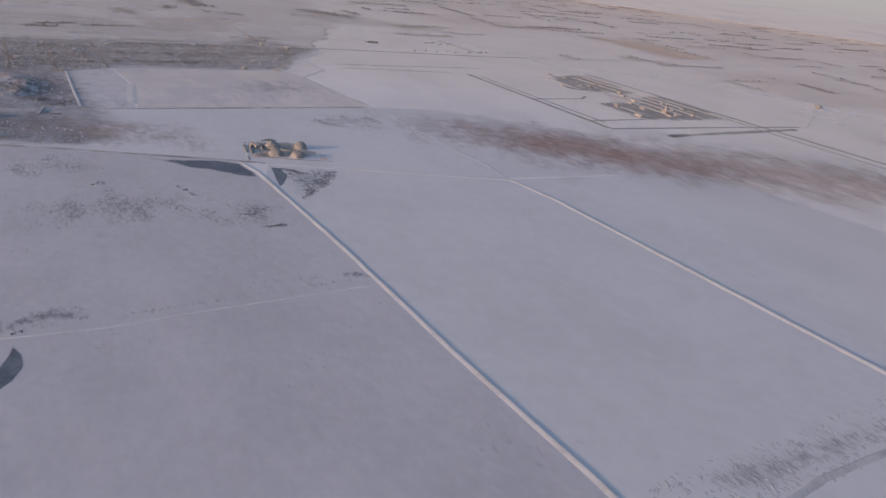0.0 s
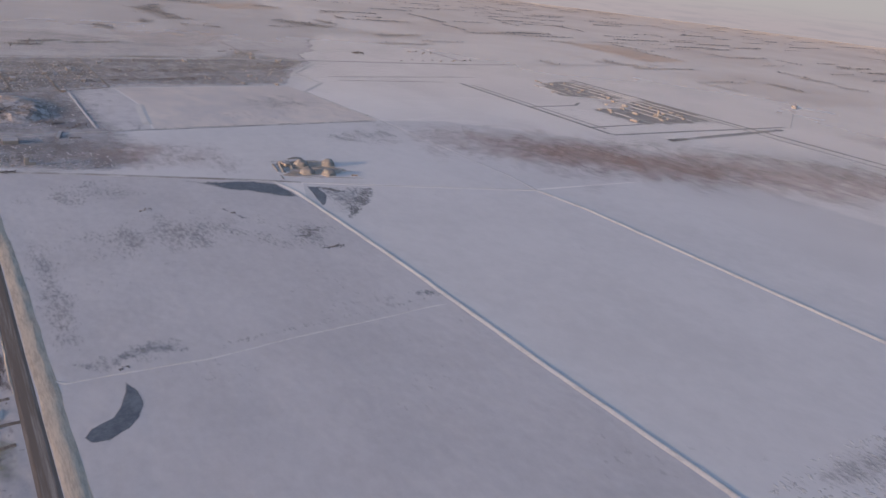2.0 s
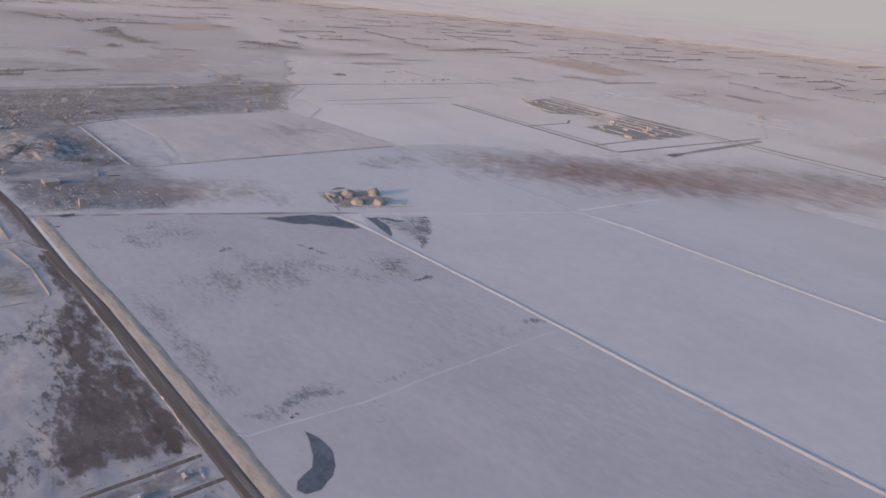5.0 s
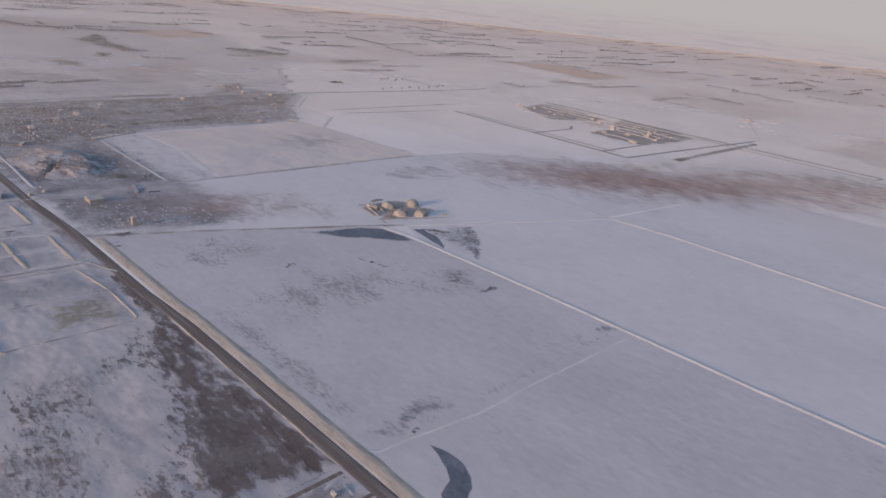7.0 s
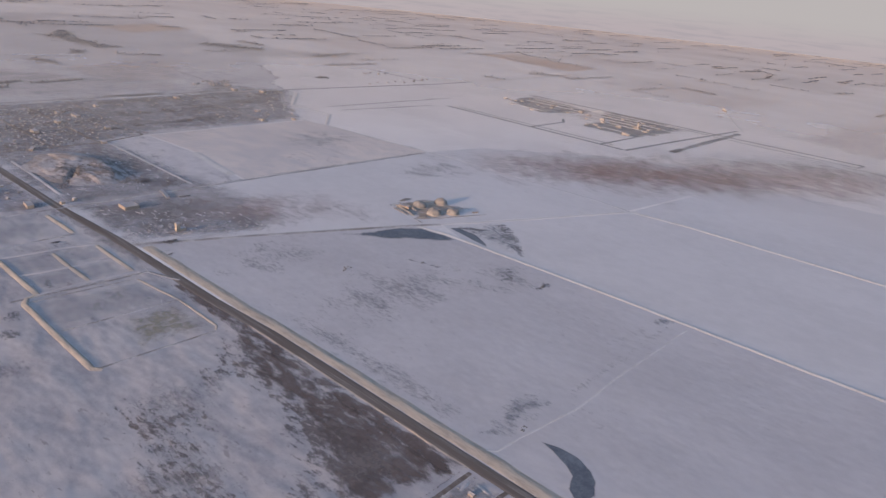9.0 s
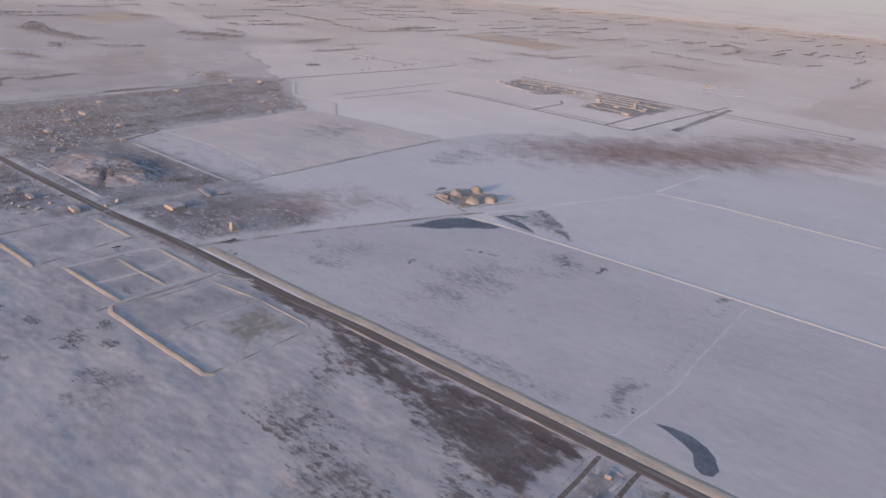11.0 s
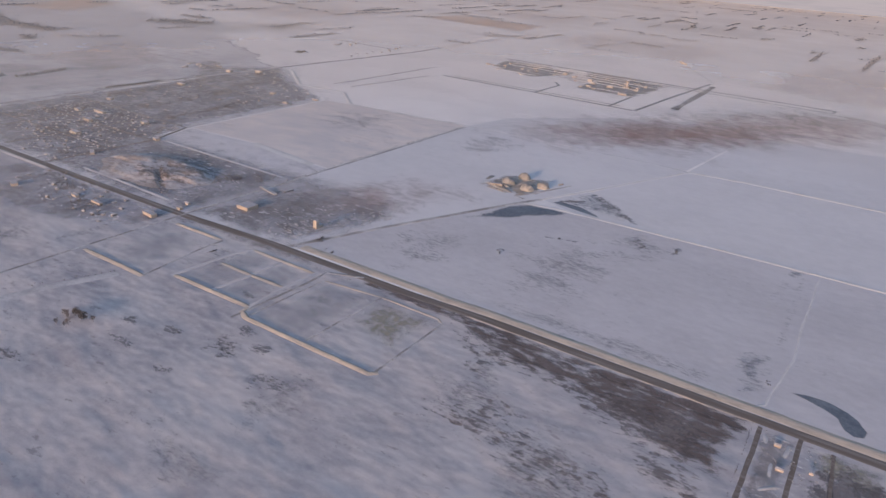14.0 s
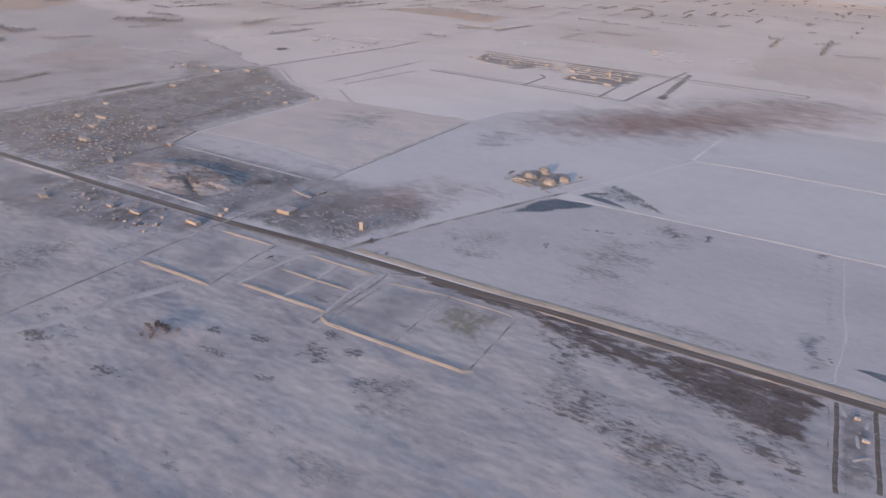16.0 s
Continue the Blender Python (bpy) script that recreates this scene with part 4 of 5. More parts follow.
for i in range(130):
    u = rng.random()
    x, y = -36 + 92 * u + rng.uniform(-9, 9), 706 - 40 * u + rng.uniform(-13, 11)
    if abs(x + 7) < 9 and abs(y - 686) < 6 or y < 665 - 0.41 * (x + 10) + 4:
        continue
    c = copy_thing(car, pose(x, y, 0, 0, 0, rng.choice((-25, 65)) + rng.uniform(-12, 12)))
    c.scale = (rng.uniform(0.9, 1.6),) * 3
for i in range(26):
    x, y = rng.uniform(-92, -58), rng.uniform(303, 336)
    copy_thing(car, pose(x, y, 0, 0, 0, rng.choice((0, 90)) + rng.uniform(-10, 10)))
for i in range(18):
    copy_thing(car, pose(rng.uniform(15, 60), rng.uniform(815, 880), 0, 0, 0, rng.uniform(0, 180)))

# yard beside the highway
sheet("yard_ground", [(-53, 338), (-92, 338), (-128, 336), (-128, 320), (-53, 319)], M["churned"], "rutted snowy yard with dark bare lines", "ground", 0.1, 0.6)
sheet("yard_ground", [(-53, 316), (-128, 316), (-126, 270), (-58, 262)], M["brushy"], "rutted snowy yard with dark bare lines", "ground", 0.1, 0.7)
for pts in ([(-58, 335), (-66, 333)], [(-60, 323), (-72, 324)], [(-80, 328), (-92, 327)], [(-96, 322), (-104, 330)], [(-57, 331), (-58, 323)]):
    tagged(mesh_object("snow_bank", ribbon(pts, [(1.2, 0.0), (0.4, 0.34), (-0.4, 0.34), (-1.4, 0.0)], 1.5, 0.7, pts[0][0]), M["ridge"]), "low heap of ploughed snow in a yard", "snow bank", kind="structure")
belt([(-52, 342), (-136, 340)], 0.7, 0.5, 0.8, 0.75, "row of dark brush along a yard lane", "hedge", "hedge", 91, 0.5)
belt([(-50, 335), (-77, 333), (-132, 332)], 0.7, 0.5, 0.8, 0.65, "row of dark brush along a yard lane", "hedge", "hedge", 92, 0.5)
for pts in ([(-53, 338), (-134, 336.5)], [(-51, 319), (-124, 318.5)], [(-54, 304), (-110, 300)]):
    tagged(mesh_object("lane", ribbon(pts, [(-1.5, 0.0), (-0.6, 0.02), (0.6, 0.02), (1.5, 0.0)], 4, 0.5, pts[0][1], smooth=False), M["road"]), "dark rutted lane in a snowy yard", "lane", kind="structure")
house(-64, 328, 3.0, 2.2, 1.0, 0.5, 90, label="small shed with a snowy roof in a yard", group="", name="shed", category="shed")
house(-83, 324, 3.6, 2.4, 1.0, 0.5, 90, label="small shed with a snowy roof in a yard", group="", name="shed", category="shed")
house(-76, 311, 2.6, 2.0, 0.9, 0.5, 0, label="small shed with a snowy roof in a yard", group="", name="shed", category="shed")

# ---- the town ----
rng = random.Random(11)
kinds = [house(-16, 1013, 2.8, 2.0, 0.8, 0.45, 90), house(-30, 1027, 3.4, 2.1, 0.8, 0.45, 0, label="pale house with a long snow-covered roof"), house(-48, 1037, 2.4, 2.1, 1.1, 0.5, 90, label="tall pale house with a snowy roof")]
count = 0
for i in range(17):
    for j in range(28):
        x, y = -44 + 10.2 * i + rng.uniform(-4.5, 4.5), 988 + 7.5 * j + rng.uniform(-4, 4)
        if x < -48 + (y - 1010) * 0.32 or x > 120 or (y < 1000 and x > 30):
            continue
        if rng.random() < 0.45 + 0.5 * wobble(x, y, 0.03, 2):
            continue
        copy_thing(kinds[rng.randrange(3)], pose(x, y, 0, 0, 0, rng.choice((0, 90, 90)) + rng.uniform(-6, 6))).scale = (rng.uniform(0.55, 1.0),) * 3
for x, y, w, d, h, t in ((92, 1127, 18, 5, 2.4, 90), (80, 1152, 10, 5, 2.2, 88), (97, 1048, 9, 6, 2.4, 80), (-10, 983, 12, 4, 1.8, 60), (64, 982, 7, 5, 2.2, 80), (20, 1060, 12, 6, 2.2, 90), (60, 1100, 11, 5, 2.4, 85), (270, 1205, 14, 5, 2.6, 85), (395, 1245, 10, 6, 3.0, 90), (430, 1215, 12, 5, 2.8, 90), (412, 1290, 9, 5, 2.4, 90), (330, 1080, 8, 5, 2.0, 90), (300, 1025, 7, 4, 1.8, 90), (345, 1012, 9, 3, 1.6, 95), (140, 1180, 9, 5, 2.2, 90)):
    block(x, y, w, d, h, t, "warehouse", "pale commercial building with a sunlit wall", "building", group="large buildings of the town")
for i in range(46):
    x, y = rng.uniform(150, 470), rng.uniform(1030, 1225)
    if y < 1010 + 0.9 * max(0, x - 330):
        continue
    copy_thing(kinds[rng.randrange(3)], pose(x, y, 0, 0, 0, rng.choice((0, 90)) + rng.uniform(-8, 8)))
for i in range(22):
    copy_thing(kinds[rng.randrange(3)], pose(rng.uniform(-112, -66), rng.uniform(812, 968), 0, 0, 0, rng.choice((0, 90)) + rng.uniform(-10, 10)))
for x0, y0, dx, dy, n in ((360, 1290, 60, 50, 14), (355, 1690, 130, 50, 18), (840, 1590, 170, 80, 26), (1000, 1600, 60, 60, 8), (1310, 1195, 130, 30, 10), (780, 1340, 60, 30, 8), (650, 1240, 260, 20, 10)):
    for i in range(n):
        copy_thing(kinds[rng.randrange(3)], pose(x0 + dx * rng.random(), y0 + dy * rng.random(), 0, 0, 0, rng.choice((0, 90)))).scale = (1.5, 1.5, 1.5)

# streets of the town
for pts in ([(-56, 985), (64, 985), (120, 1004)], [(-50, 1070), (130, 1070)], [(-40, 1140), (140, 1140)], [(10, 990), (10, 1200)], [(60, 985), (60, 1220)], [(120, 1004), (120, 1230)], [(300, 1010), (300, 1240)], [(400, 1225), (405, 1380)]):
    tagged(mesh_object("street", ribbon(pts, [(-1.6, 0.0), (-1.3, 0.08), (1.3, 0.08), (1.6, 0.0)], 12, 0.15), M["road"]), "snow-streaked street of a small town", "street", kind="structure")

# ---- the airport ----
def paved(name, pts, w, label):
    tagged(mesh_object(name, ribbon(pts, [(-w / 2 - 0.3, 0.0), (-w / 2, 0.16), (w / 2, 0.16), (w / 2 + 0.3, 0.0)], 20, 0.0, taper=False), M["paved"]), label, name, kind="structure")


paved("runway", [(966, 1045), (966, 410)], 7, "long straight dark runway swept clear of snow")
paved("taxiway", [(950, 1030), (948, 640)], 3.5, "narrow dark taxiway beside the runway")
paved("taxiway", [(941, 640), (939, 414), (966, 410)], 3.5, "narrow dark taxiway beside the runway")
paved("runway", [(676, 1015), (672, 663)], 6, "straight dark runway swept clear of snow")
paved("taxiway", [(690, 1000), (690, 690)], 3, "narrow dark taxiway in the snow")
paved("taxiway", [(672, 660), (830, 653), (1050, 640)], 5, "dark taxiway across the snowy airfield")
band("taxiway", [(735, 618), (1030, 627)], 13, M["apron"], "broad grey taxiway half covered by snow", "taxiway")
paved("taxiway", [(669, 832), (770, 832), (795, 850)], 4, "dark taxiway across the snowy airfield")
paved("taxiway", [(675, 702), (780, 703)], 4, "dark taxiway across the snowy airfield")
for pts in ([(458, 1078), (603, 1074), (745, 1071)], [(462, 1047), (552, 1036), (649, 1028)]):
    tagged(mesh_object("lane", ribbon(pts, [(-1.6, 0.0), (-1.2, 0.16), (1.2, 0.16), (1.6, 0.0)], 12, 0.3), M["gravel"]), "faint field lane in the snow beside the airfield", "lane", kind="structure")
tagged(mesh_object("road", ribbon([(1052, 640), (1060, 634), (1285, 758)], [(-1.4, 0.0), (-1.0, 0.2), (1.0, 0.2), (1.4, 0.0)], 12, 0.3), M["packed"]), "narrow snowy road to a lone farm", "road", kind="structure")
sheet("apron", [(770, 806), (772, 698), (860, 690), (938, 686), (975, 760), (968, 860), (905, 850), (870, 812)], M["apron"], "dark cleared apron around airport buildings", "apron", 0.02, 0.85)
sheet("apron", [(800, 800), (830, 910), (900, 930), (950, 870), (900, 780)], M["faint"], "thinly snowed ground between two aprons", "apron", 0.1, 0.6)
sheet("apron", [(800, 905), (850, 1018), (940, 1032), (952, 960), (935, 870), (890, 860)], M["apron"], "dark cleared apron around airport hangars", "apron", 0.03, 0.85)
for x, y, w, d, h in ((862, 1028, 16, 8, 3.6), (895, 940, 14, 8, 3.4), (870, 925, 10, 7, 3.0), (892, 874, 15, 9, 4.6), (875, 848, 14, 8, 3.6), (864, 812, 16, 9, 4.8), (842, 797, 12, 8, 3.6), (805, 790, 16, 7, 3.4), (832, 761, 20, 8, 3.8), (783, 720, 26, 8, 4.0), (893, 716, 9, 7, 3.6), (888, 752, 11, 7, 3.2), (905, 820, 10, 6, 3.0), (825, 985, 14, 4, 2.4), (812, 930, 12, 4, 2.4)):
    block(x, y, w * 0.52, d * 0.6, h * 0.7, 90, "hangar", "pale airport hangar with a sunlit wall", "hangar", bays=4, group="airport hangars")
rng = random.Random(17)
for i in range(26):
    x, y = rng.choice((790, 838, 866, 888, 912)) + rng.uniform(-6, 6), rng.uniform(700, 1020)
    if y > 850 and x < 850:
        continue
    block(x, y, rng.uniform(3, 7), rng.uniform(2, 4), rng.uniform(1.2, 2.2), 90, "hangar", "small pale airport shed with a sunlit wall", "hangar", bays=2, group="airport sheds")
for x, y0, y1 in ((850, 715, 845), (876, 720, 900), (900, 700, 1010), (925, 760, 1015), (943, 700, 990), (800, 735, 790), (826, 900, 1010)):
    tagged(mesh_object("snow_bank", ribbon([(x, y0), (x + 3, (y0 + y1) / 2), (x, y1)], [(2.2, 0.0), (0.7, 0.9), (-0.3, 0.9), (-3.0, 0.0)], 8, 0.5, x), M["packed"]), "long ploughed snow bank on an airport apron", "snow bank", kind="structure")
tower = empty("control_tower", 858, 739)
part("base", box(-5, -5, 0, 5, 5, 2.6), M["wall"], tower)
bm = bmesh.new()
bmesh.ops.create_cone(bm, segments=10, radius1=1.7, radius2=1.4, depth=9, cap_ends=True)
bmesh.ops.translate(bm, verts=bm.verts, vec=(0, 0, 6.6))
part("shaft", bm, M["wall"], tower)
bm = bmesh.new()
bmesh.ops.create_cone(bm, segments=10, radius1=1.9, radius2=2.5, depth=1.4, cap_ends=True)
bmesh.ops.translate(bm, verts=bm.verts, vec=(0, 0, 11.8))
part("cab", bm, M["dark"], tower, "dark glazed cab")
bm = bmesh.new()
bmesh.ops.create_cone(bm, segments=10, radius1=2.6, radius2=2.2, depth=0.5, cap_ends=True)
bmesh.ops.translate(bm, verts=bm.verts, vec=(0, 0, 12.8))
part("roof", bm, M["roof"], tower)
tagged(tower, "airport control tower with a dark glazed cab", "control tower")
for x, y, w, d in ((1290, 762, 14, 8), (1275, 752, 8, 6), (1306, 770, 7, 5)):
    block(x, y, w, d, 3.2, 20, "farm_building", "pale farm building lit by the low sun", "building", bays=2, group="lone farm buildings")

# ---- trees and brush ----
belt([(62, 787), (379, 787)], 2.2, 0.9, 1.2, 1.0, "line of bare brush along a gravel road", "hedge", "hedge", 3, 0.6)
belt([(70, 781), (379, 781)], 1.6, 0.7, 2.0, 0.5, "line of bare brush along a gravel road", "hedge", "hedge", 4, 0.5)
belt([(462, 1069), (590, 1073), (724, 1076)], 2.6, 1.0, 1.6, 0.7, "thin dark hedge across the snow", "hedge", "hedge", 71, 0.9)
belt([(449, 1037), (619, 1053)], 1.8, 0.8, 2.0, 0.5, "thin dark hedge across the snow", "hedge", "hedge", 72, 0.8)
belt([(388, 790), (372, 900), (366, 965)], 3.0, 1.1, 1.6, 0.95, "line of bare brush beside a field road", "hedge", "hedge", 5, 0.6)
belt([(76, 990), (120, 1004), (240, 1010), (365, 1008)], 2.8, 1.2, 1.6, 0.95, "line of bare trees at the field's edge", "hedge", "hedge", 6, 0.8)
belt([(-62, 784), (-300, 781)], 1.6, 0.5, 2.5, 0.4, "line of bare brush along a side road", "hedge", "hedge", 7, 0.5)
belt([(-252, 770), (-225, 759), (-192, 749), (-154, 731)], 2.6, 1.0, 1.6, 0.6, "line of bare brush along a drifted bank", "hedge", "hedge", 8, 0.7)
belt([(-66, 772), (-62, 725), (-62, 690), (-61, 640), (-60, 535)], 1.6, 0.5, 1.5, 0.55, "dark reeds in the roadside ditch", "reeds", "reeds", 9, 0.5)
for i, (x, y, w, h) in enumerate(((53, 551, 6, 1.7), (-6, 343, 3, 0.4), (-35, 652, 4, 1.0), (110, 527, 3, 0.8), (152, 442, 4, 0.8), (-34, 645, 3, 1.0), (-22, 668, 7, 1.2), (-90, 710, 5, 0.8), (646, 1330, 16, 3.0))):
    belt([(x - w * 0.7, y - 0.4), (x + w * 0.7, y + 0.4)], w * 0.7, h, 0.8 if w < 10 else 1.6, 0.9, "small clump of bare bushes in the snow", "bush", "bush", 20 + i, 0.8 if w < 10 else 1.8)


def tree(x, y, h, seed, label):
    """A bare tree: a tapered trunk, limbs and an uneven crown of many twig clumps with gaps."""
    rng = random.Random(seed)
    ob = empty("tree", x, y, 0, rng.uniform(0, 360))
    bm = bmesh.new()
    bmesh.ops.create_cone(bm, segments=7, radius1=0.05 * h, radius2=0.015 * h, depth=0.62 * h, cap_ends=True)
    bmesh.ops.translate(bm, verts=bm.verts, vec=(0, 0, 0.29 * h))
    part("trunk", bm, M["woods"], ob)
    verts, faces = [], []
    for i in range(9):
        a, up = 2.4 * i + rng.uniform(-.4, .4), h * (0.25 + 0.06 * i)
        reach = h * rng.uniform(0.22, 0.40) * (1.15 - 0.08 * i)
        tip = Vector((reach * math.cos(a), reach * math.sin(a), up + 0.7 * reach))
        limb = bmesh.new()
        bmesh.ops.create_cone(limb, segments=5, radius1=0.018 * h, radius2=0.005 * h, depth=1.0, cap_ends=True)
        way = tip - Vector((0, 0, up))
        turn = way.to_track_quat("Z", "Y").to_matrix().to_4x4()
        limb.transform(Matrix.Translation((Vector((0, 0, up)) + tip) / 2) @ turn @ Matrix.Diagonal((1, 1, way.length, 1)))
        part("limb", limb, M["woods"], ob)
        for _ in range(11):
            k = rng.uniform(0.45, 1.15)
            q = Vector((0, 0, up)).lerp(tip, k) + Vector((rng.gauss(0, .06), rng.gauss(0, .06), rng.gauss(0, .05))) * h
            clump_into(verts, faces, q.x, q.y, q.z, 0.05 * h * rng.uniform(0.5, 1.2), 0.09 * h, rng)
    me = bpy.data.meshes.new("crown")
    me.from_pydata(verts, [], faces)
    me.materials.append(M["bush"])
    crown = new("crown", me)
    crown.parent = ob
    return tagged(ob, label, "tree", "bare trees in the pasture")


rng = random.Random(77)
for cx, cy, rx, ry, n in ((-205, 700, 3.0, 8, 9), (-203, 686, 2.0, 6, 6), (-214, 694, 3, 6, 3)):
    for i in range(n):
        tree(cx + rng.uniform(-rx, rx), cy + rng.uniform(-ry, ry), rng.uniform(2.6, 5.0), 500 + rng.randrange(1000), "bare brown tree standing in pasture snow")
town_trees = [((-30, 1000), (110, 1010)), ((-20, 1050), (110, 1045)), ((0, 1090), (110, 1095)), ((10, 1165), (120, 1165)), ((130, 1050), (250, 1060)), ((140, 1120), (300, 1130)), ((150, 1200), (330, 1215)), ((310, 1150), (430, 1160)), ((380, 1190), (470, 1215)), ((370, 1260), (440, 1340)), ((60, 800), (10, 850)), ((-105, 830), (-70, 950))]
for i, (a, b) in enumerate(town_trees):
    belt([a, b], 36, 1.5, 1.8, 0.55, "scattered bare trees among the houses", "trees", "trees", 40 + i, 0.6)
far = [(1308, 1185, 1525, 1168, 14), (1332, 1007, 1486, 998, 9), (1562, 981, 1539, 881, 26), (1802, 1054, 1839, 970, 20), (1789, 933, 1814, 865, 20), (1088, 1279, 1101, 1210, 16), (1268, 1271, 1361, 1221, 14), (2074, 1104, 2193, 1098, 14), (2545, 1136, 2411, 1029, 18), (2097, 745, 2187, 723, 14), (1675, 545, 1961, 548, 13), (1613, 420, 2011, 412, 13), (1654, 387, 1710, 285, 16), (1874, 451, 1998, 382, 16), (1683, 1599, 1723, 1471, 22)]
far += [(395, 2031, 424, 1780, 60), (340, 1745, 325, 1700, 30), (221, 1647, 241, 1570, 24), (690, 1860, 790, 1750, 70), (831, 1920, 843, 1827, 30), (948, 1553, 1064, 1542, 10), (60, 1380, 126, 1405, 16), (90, 1356, 40, 1350, 18), (480, 1660, 400, 1690, 12), (850, 1620, 1010, 1665, 26), (620, 1726, 700, 1720, 14), (217, 1400, 130, 1382, 14), (284, 2441, 344, 2321, 40), (450, 2100, 420, 2000, 40)]
for i, (x0, y0, x1, y1, w) in enumerate(far):
    nx, ny = (y1 - y0), -(x1 - x0)
    q = 0.62 * w / math.hypot(nx, ny)
    sheet("thicket_floor", [(x0 + nx * q, y0 + ny * q), (x1 + nx * q, y1 + ny * q), (x1 - nx * q, y1 - ny * q), (x0 - nx * q, y0 - ny * q)], M["thicket"], "dark brushy ground under a shelterbelt", "brush", 0.15, 0.5)
    belt([(x0, y0), (x1, y1)], 1.3 * w, 3.6, 4.5, 0.8, "dark shelterbelt of bare trees in the snowy distance", seed=60 + i, size=2.6, stuff="woods")
rng = random.Random(9)
for i in range(120):
    cx = 405 + 222.5 * rng.randrange(-6, 14)
    cy = 1228 + 222.5 * rng.randrange(-5, 11)
    if (cy < 1440 and cx < 1290) or cx + cy < 2100 or (cx < 1320 and cy < 700):
        continue
    dx, dy = rng.choice(((1, 0), (1, 0), (0, 1)))
    n = rng.uniform(20, 80)
    ox, oy = rng.uniform(-60, 60), rng.uniform(-60, 60)
    wd = rng.uniform(6, 20)
    px, py = cx + ox, cy + oy
    sheet("thicket_floor", [(px - dx * n - dy * wd * .6, py - dy * n - dx * wd * .6), (px + dx * n - dy * wd * .6, py + dy * n - dx * wd * .6), (px + dx * n + dy * wd * .6, py + dy * n + dx * wd * .6), (px - dx * n + dy * wd * .6, py - dy * n + dx * wd * .6)], M["thicket"], "dark brushy ground under a shelterbelt", "brush", 0.15, 0.5)
    belt([(px - dx * n, py - dy * n), (px + dx * n, py + dy * n)], wd * 1.2, 3.6, 5.0, 0.8, "dark shelterbelt of bare trees in the snowy distance", seed=200 + i, size=2.8, stuff="woods")

# ---- the aircraft's wing in mid-flight, shaped and placed to fit the camera's view at 8 s ----
K = 0.277
WING = pose(-240.53, 157.65, 205.03, 69.329, -5.404, -44.903) @ Matrix.Diagonal((K, K, K, 1))
wing = empty("aircraft_wing", 0, 0)
wing.matrix_basis = WING


def wing_point(px, py, depth, lift=0.0):
    return Vector(((px - 784) / 1254.7 * depth, (441 - py) / 1254.7 * depth + lift, -depth))


def section(u, thick):
    """An upper and lower skin at the share u of the span, from the leading to the trailing edge."""
    zl, zt = 2.0 + 7.05 * u, 2.0 + 6.45 * u
    lead = Vector((-1.69 + 0.361 * (zl - 2.0) + 0.30 * max(0.0, (u - 0.86) / 0.14) ** 2.5, -1.0, -zl))
    trail = Vector((0.70 + 0.205 * (zt - 2.0), -1.0, -zt))
    top, low = [], []
    for k in range(13):
        s = k / 12
        p = lead.lerp(trail, s)
        top.append(p + Vector((0, -thick * 0.35 * max(0.0, 1 - 10 * s), 0)))
        if 0 < k < 12:
            low.append(p - Vector((0, thick * math.sqrt(s) * (1 - s) * 1.6 + thick * 0.35 * max(0.0, 1 - 10 * s), 0)))
    return top + low[::-1]


def loft(rows, smooth=True):
    bm = bmesh.new()
    vs = [[bm.verts.new(p) for p in r] for r in rows]
    n = len(rows[0])
    for a, b in zip(vs, vs[1:]):
        for i in range(n):
            j = (i + 1) % n
            bm.faces.new((a[i], a[j], b[j], b[i])).smooth = smooth
    bm.faces.new(vs[0])
    bm.faces.new(list(reversed(vs[-1])))
    bmesh.ops.recalc_face_normals(bm, faces=bm.faces)
    return bm


rows = [section(k / 16, 0.30 - 0.2 * k / 16) for k in range(17)]
part("wing_panel", loft(rows, False), M["paint"], wing, "grey-blue painted upper skin")


def rib(bm, a, b, w, up=0.006):
    d = (b - a).normalized()
    s = d.cross(Vector((0, 1, 0))) * w
    lo = [bm.verts.new(p + Vector((0, y, 0))) for y in (-0.01, up) for p in (a - s, a + s, b + s, b - s)]
    for f in ((0, 1, 2, 3), (7, 6, 5, 4), (0, 4, 5, 1), (1, 5, 6, 2), (2, 6, 7, 3), (3, 7, 4, 0)):
        bm.faces.new([lo[i] for i in f])
    bmesh.ops.recalc_face_normals(bm, faces=bm.faces)


def on_wing(px, py, lift=0.0):
    d = 1254.7 * (1.0 - lift) / (py - 441)
    return wing_point(px, py, d)


bm = bmesh.new()
for k in range(14):
    rib(bm, rows[k][1].lerp(rows[k][0], 0.75), rows[k + 1][1].lerp(rows[k + 1][0], 0.75), 0.022, 0.012)
part("leading_edge", bm, M["edge"], wing, "pale bare-metal leading edge")
for a, b, w in (((1006, 688), (1056, 690), 0.002), ((1056, 690), (1108, 712), 0.002), ((1016, 724), (1011, 776), 0.0025), ((998, 773), (1012, 777), 0.002), ((1004, 640), (996, 672), 0.0012), ((988, 684), (966, 756), 0.0015), ((956, 790), (930, 880), 0.0018), ((1026, 780), (1022, 880), 0.0012), ((1016, 800), (1012, 880), 0.0010)):
    bm = bmesh.new()
    rib(bm, on_wing(*a, 0.0), on_wing(*b, 0.0), w, 0.003)
    part("panel_seam", bm, M["seam"], wing)


def flat_shape(corners):
    """A thin painted shape lying on the wing's upper skin."""
    bm = bmesh.new()
    low = [bm.verts.new(on_wing(px, py)) for px, py in corners]
    top = [bm.verts.new(v.co + Vector((0, 0.003, 0))) for v in low]
    bm.faces.new(top)
    for k in range(len(low)):
        j = (k + 1) % len(low)
        bm.faces.new((low[k], low[j], top[j], top[k]))
    bmesh.ops.recalc_face_normals(bm, faces=bm.faces)
    return bm


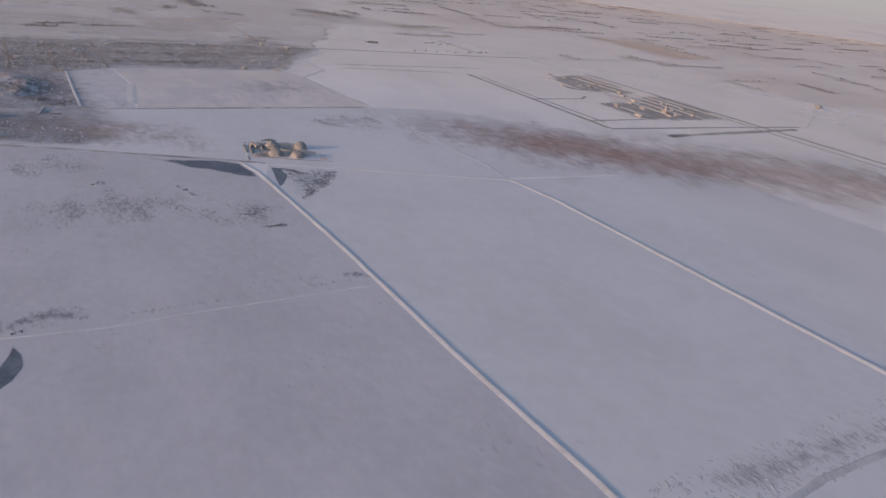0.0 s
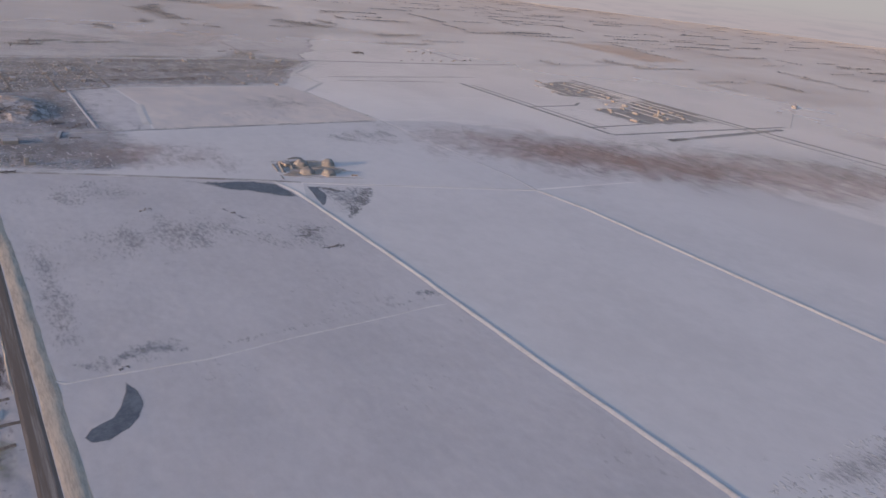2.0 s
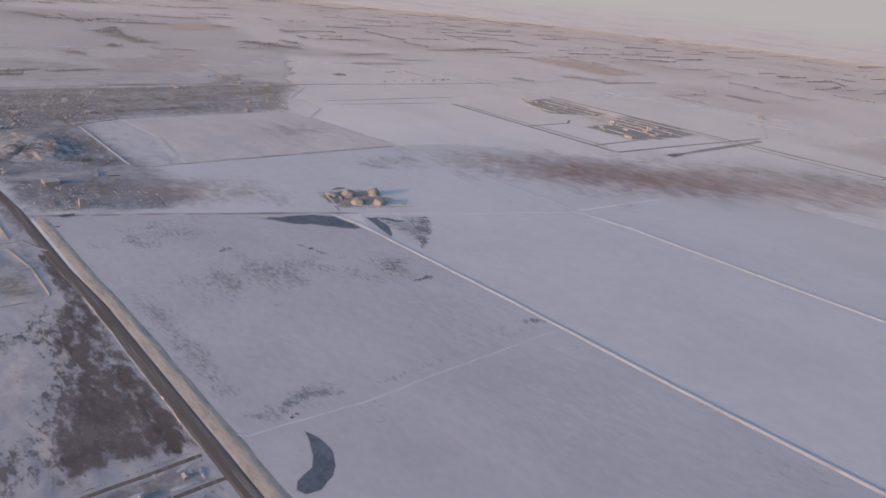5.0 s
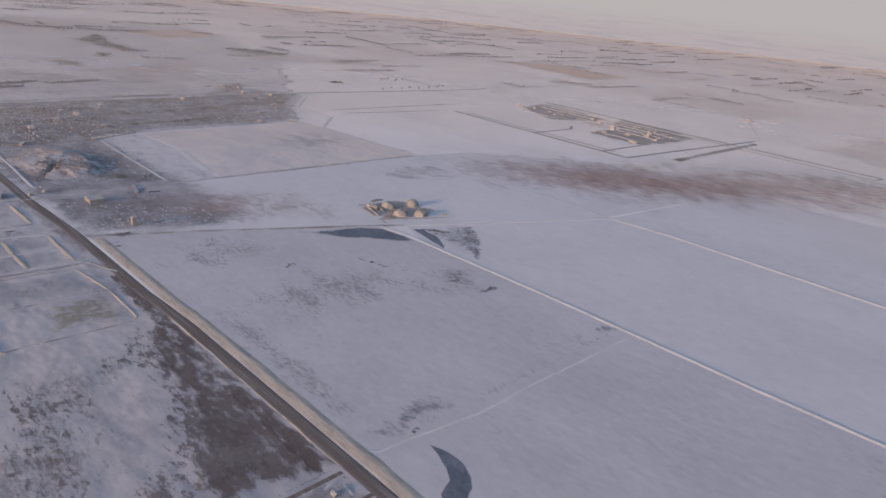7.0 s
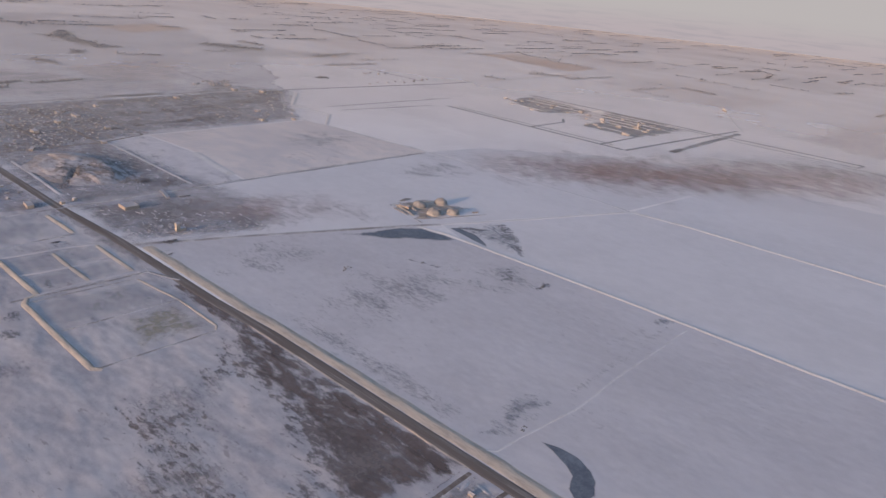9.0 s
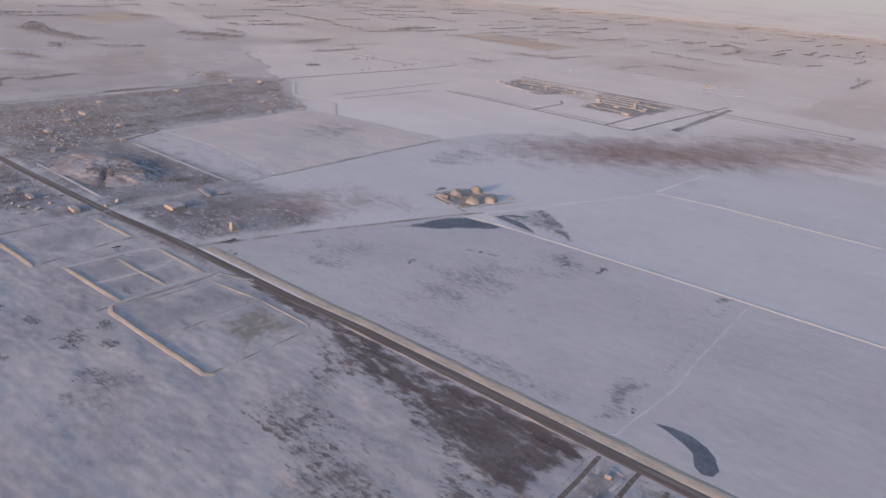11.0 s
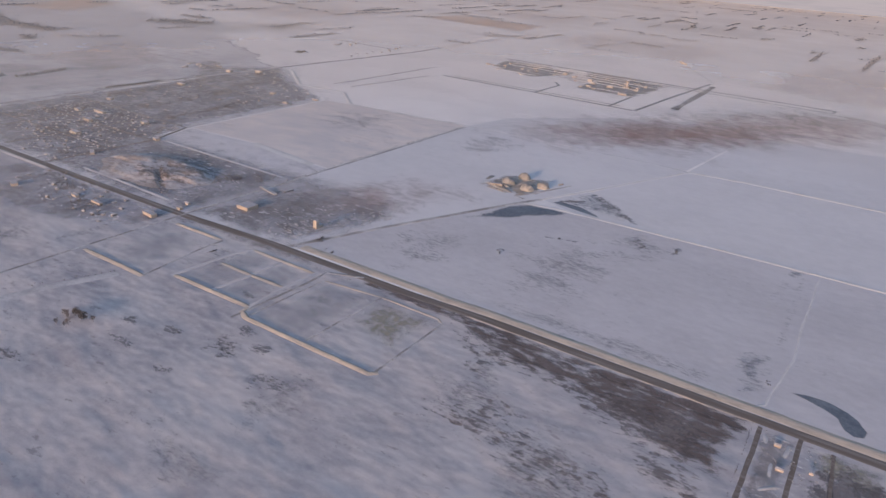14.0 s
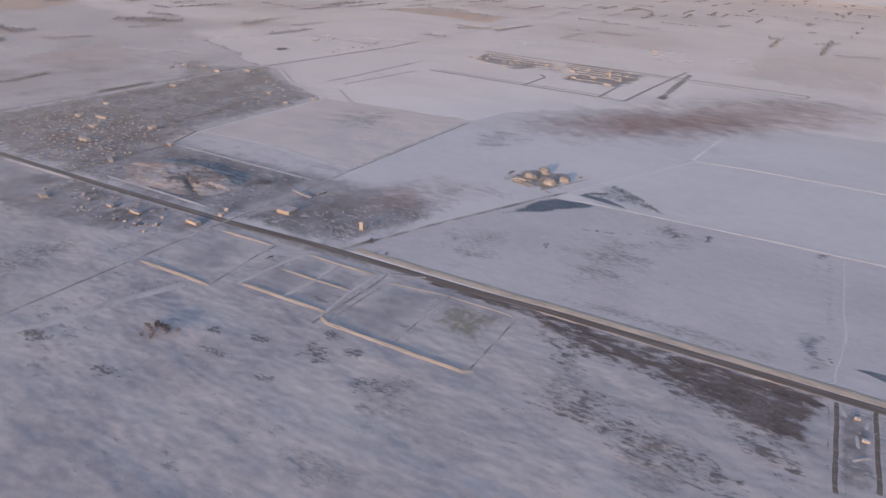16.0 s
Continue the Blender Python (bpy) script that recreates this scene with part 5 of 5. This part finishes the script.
part("fuel_cap", flat_shape([(560 + 27 * math.cos(a), 797 + 8 * math.sin(a)) for a in [k * math.pi / 8 for k in range(16)]]), M["mark"], wing, "worn brown oval access cap")
for cx, cy, k in ((857, 829, 1.0), (905, 746, 0.8)):
    part("arrow_mark", flat_shape([(cx + 10 * k, cy - 7 * k), (cx + 24 * k, cy + 7 * k), (cx + 6 * k, cy + 6 * k)]), M["mark"], wing, "small faded red arrow")
    for r in range(4):
        part("stencil_bar", flat_shape([(cx + (-10 - 2 * r) * k, cy + (-9 + 5 * r) * k), (cx + (6 - 2 * r) * k, cy + (-9 + 5 * r) * k), (cx + (5.5 - 2 * r) * k, cy + (-6.6 + 5 * r) * k), (cx + (-10.5 - 2 * r) * k, cy + (-6.6 + 5 * r) * k)]), M["mark"], wing, "faded red stencil line")
wl = []
for u in (-0.05, 0.25, 0.5, 0.75, 1.0):
    ax, ay = 974 + (1105 - 974) * u, 573 + (428 - 573) * u
    bx, by = 1085 + (1142 - 1085) * u - 5 * math.sin(math.pi * max(u, 0.0)), 585 + (430 - 585) * u
    a, b = wing_point(ax, ay, 8.85), wing_point(bx, by, 8.95)
    t = Vector((0, 0, 0.05 * (1 - 0.5 * u)))
    m = a.lerp(b, 0.35)
    wl.append([a, m + t, b, m - t])
part("winglet", loft(wl), M["navy"], wing, "swept dark navy winglet")
for px, py in ((1084, 600), (1086, 622), (1088, 645), (1130, 455), (1122, 480), (1134, 436)):
    bm = bmesh.new()
    a = wing_point(px - 6, py, 8.7)
    rib(bm, a, a + Vector((0.17, -0.015, 0.0)), 0.004, 0.004)
    part("static_wick", bm, M["seam"], wing)
tagged(wing, "grey swept aircraft wing with a dark navy winglet", "aircraft wing")

# ---- ploughed and wind-built snow ridges ----
for nm, corners, n, ln, h, sd in (
    ("town", ((-55, 985), (120, 1000), (130, 1200), (20, 1200)), 420, 7, 0.45, 1),
    ("east", ((120, 1010), (360, 1015), (450, 1215), (130, 1225)), 170, 9, 0.30, 2),
    ("mound", ((-50, 800), (62, 800), (62, 960), (-45, 960)), 150, 8, 0.35, 3),
    ("yard", ((-45, 690), (70, 655), (60, 700), (-40, 770)), 190, 6, 0.38, 4),
    ("west", ((-112, 806), (-62, 796), (-62, 975), (-116, 960)), 150, 7, 0.38, 5),
    ("lots", ((-56, 302), (-56, 337), (-128, 337), (-124, 300)), 150, 4, 0.28, 6),
    ("drifts", ((205, 112), (430, 108), (430, 138), (200, 142)), 900, 3.5, 0.42, 15),
    ("basin", ((-140, 530), (-72, 530), (-72, 612), (-140, 612)), 40, 5, 0.15, 8),
    ("airport", ((690, 680), (960, 660), (950, 1020), (700, 1010)), 120, 14, 0.6, 9),
    ("prairie", ((400, 620), (700, 380), (900, 420), (480, 760)), 200, 10, 0.4, 10)):
    ridges("snow_ridges", corners, n, ln, h, sd, "short ploughed ridges of snow with long blue shadows")

pickup = copy_thing(car, pose(-61, 627, 0.1, 0, 0, 70))
tagged(pickup, "pale vehicle stopped where a lane meets the highway", "car")

# strips of bare woods far out towards the horizon
rng = random.Random(21)
for i in range(430):
    a, r = radians(rng.uniform(-8, 98)), 4600 * math.sqrt(rng.uniform(0.17, 1.0))
    x, y = 20 + r * math.cos(a), 340 + r * math.sin(a)
    n, w = rng.uniform(25, 120), rng.uniform(6, 18)
    if math.hypot(x - HUB[0], y - HUB[1]) > FAR - 40 - n:
        continue
    way = rng.choice((0, 0, 0, 2, -3, 90))
    cx, cy = n * math.cos(radians(way)), n * math.sin(radians(way))
    ends = [(x - cx, y - cy), (x + cx, y + cy)]
    belt(ends, 1.2 * w, 4.2, 5.0, rng.uniform(0.9, 1.3), "dark strip of distant bare woods", "distant_woods", "woods", 300 + i, 5.0, "woods")
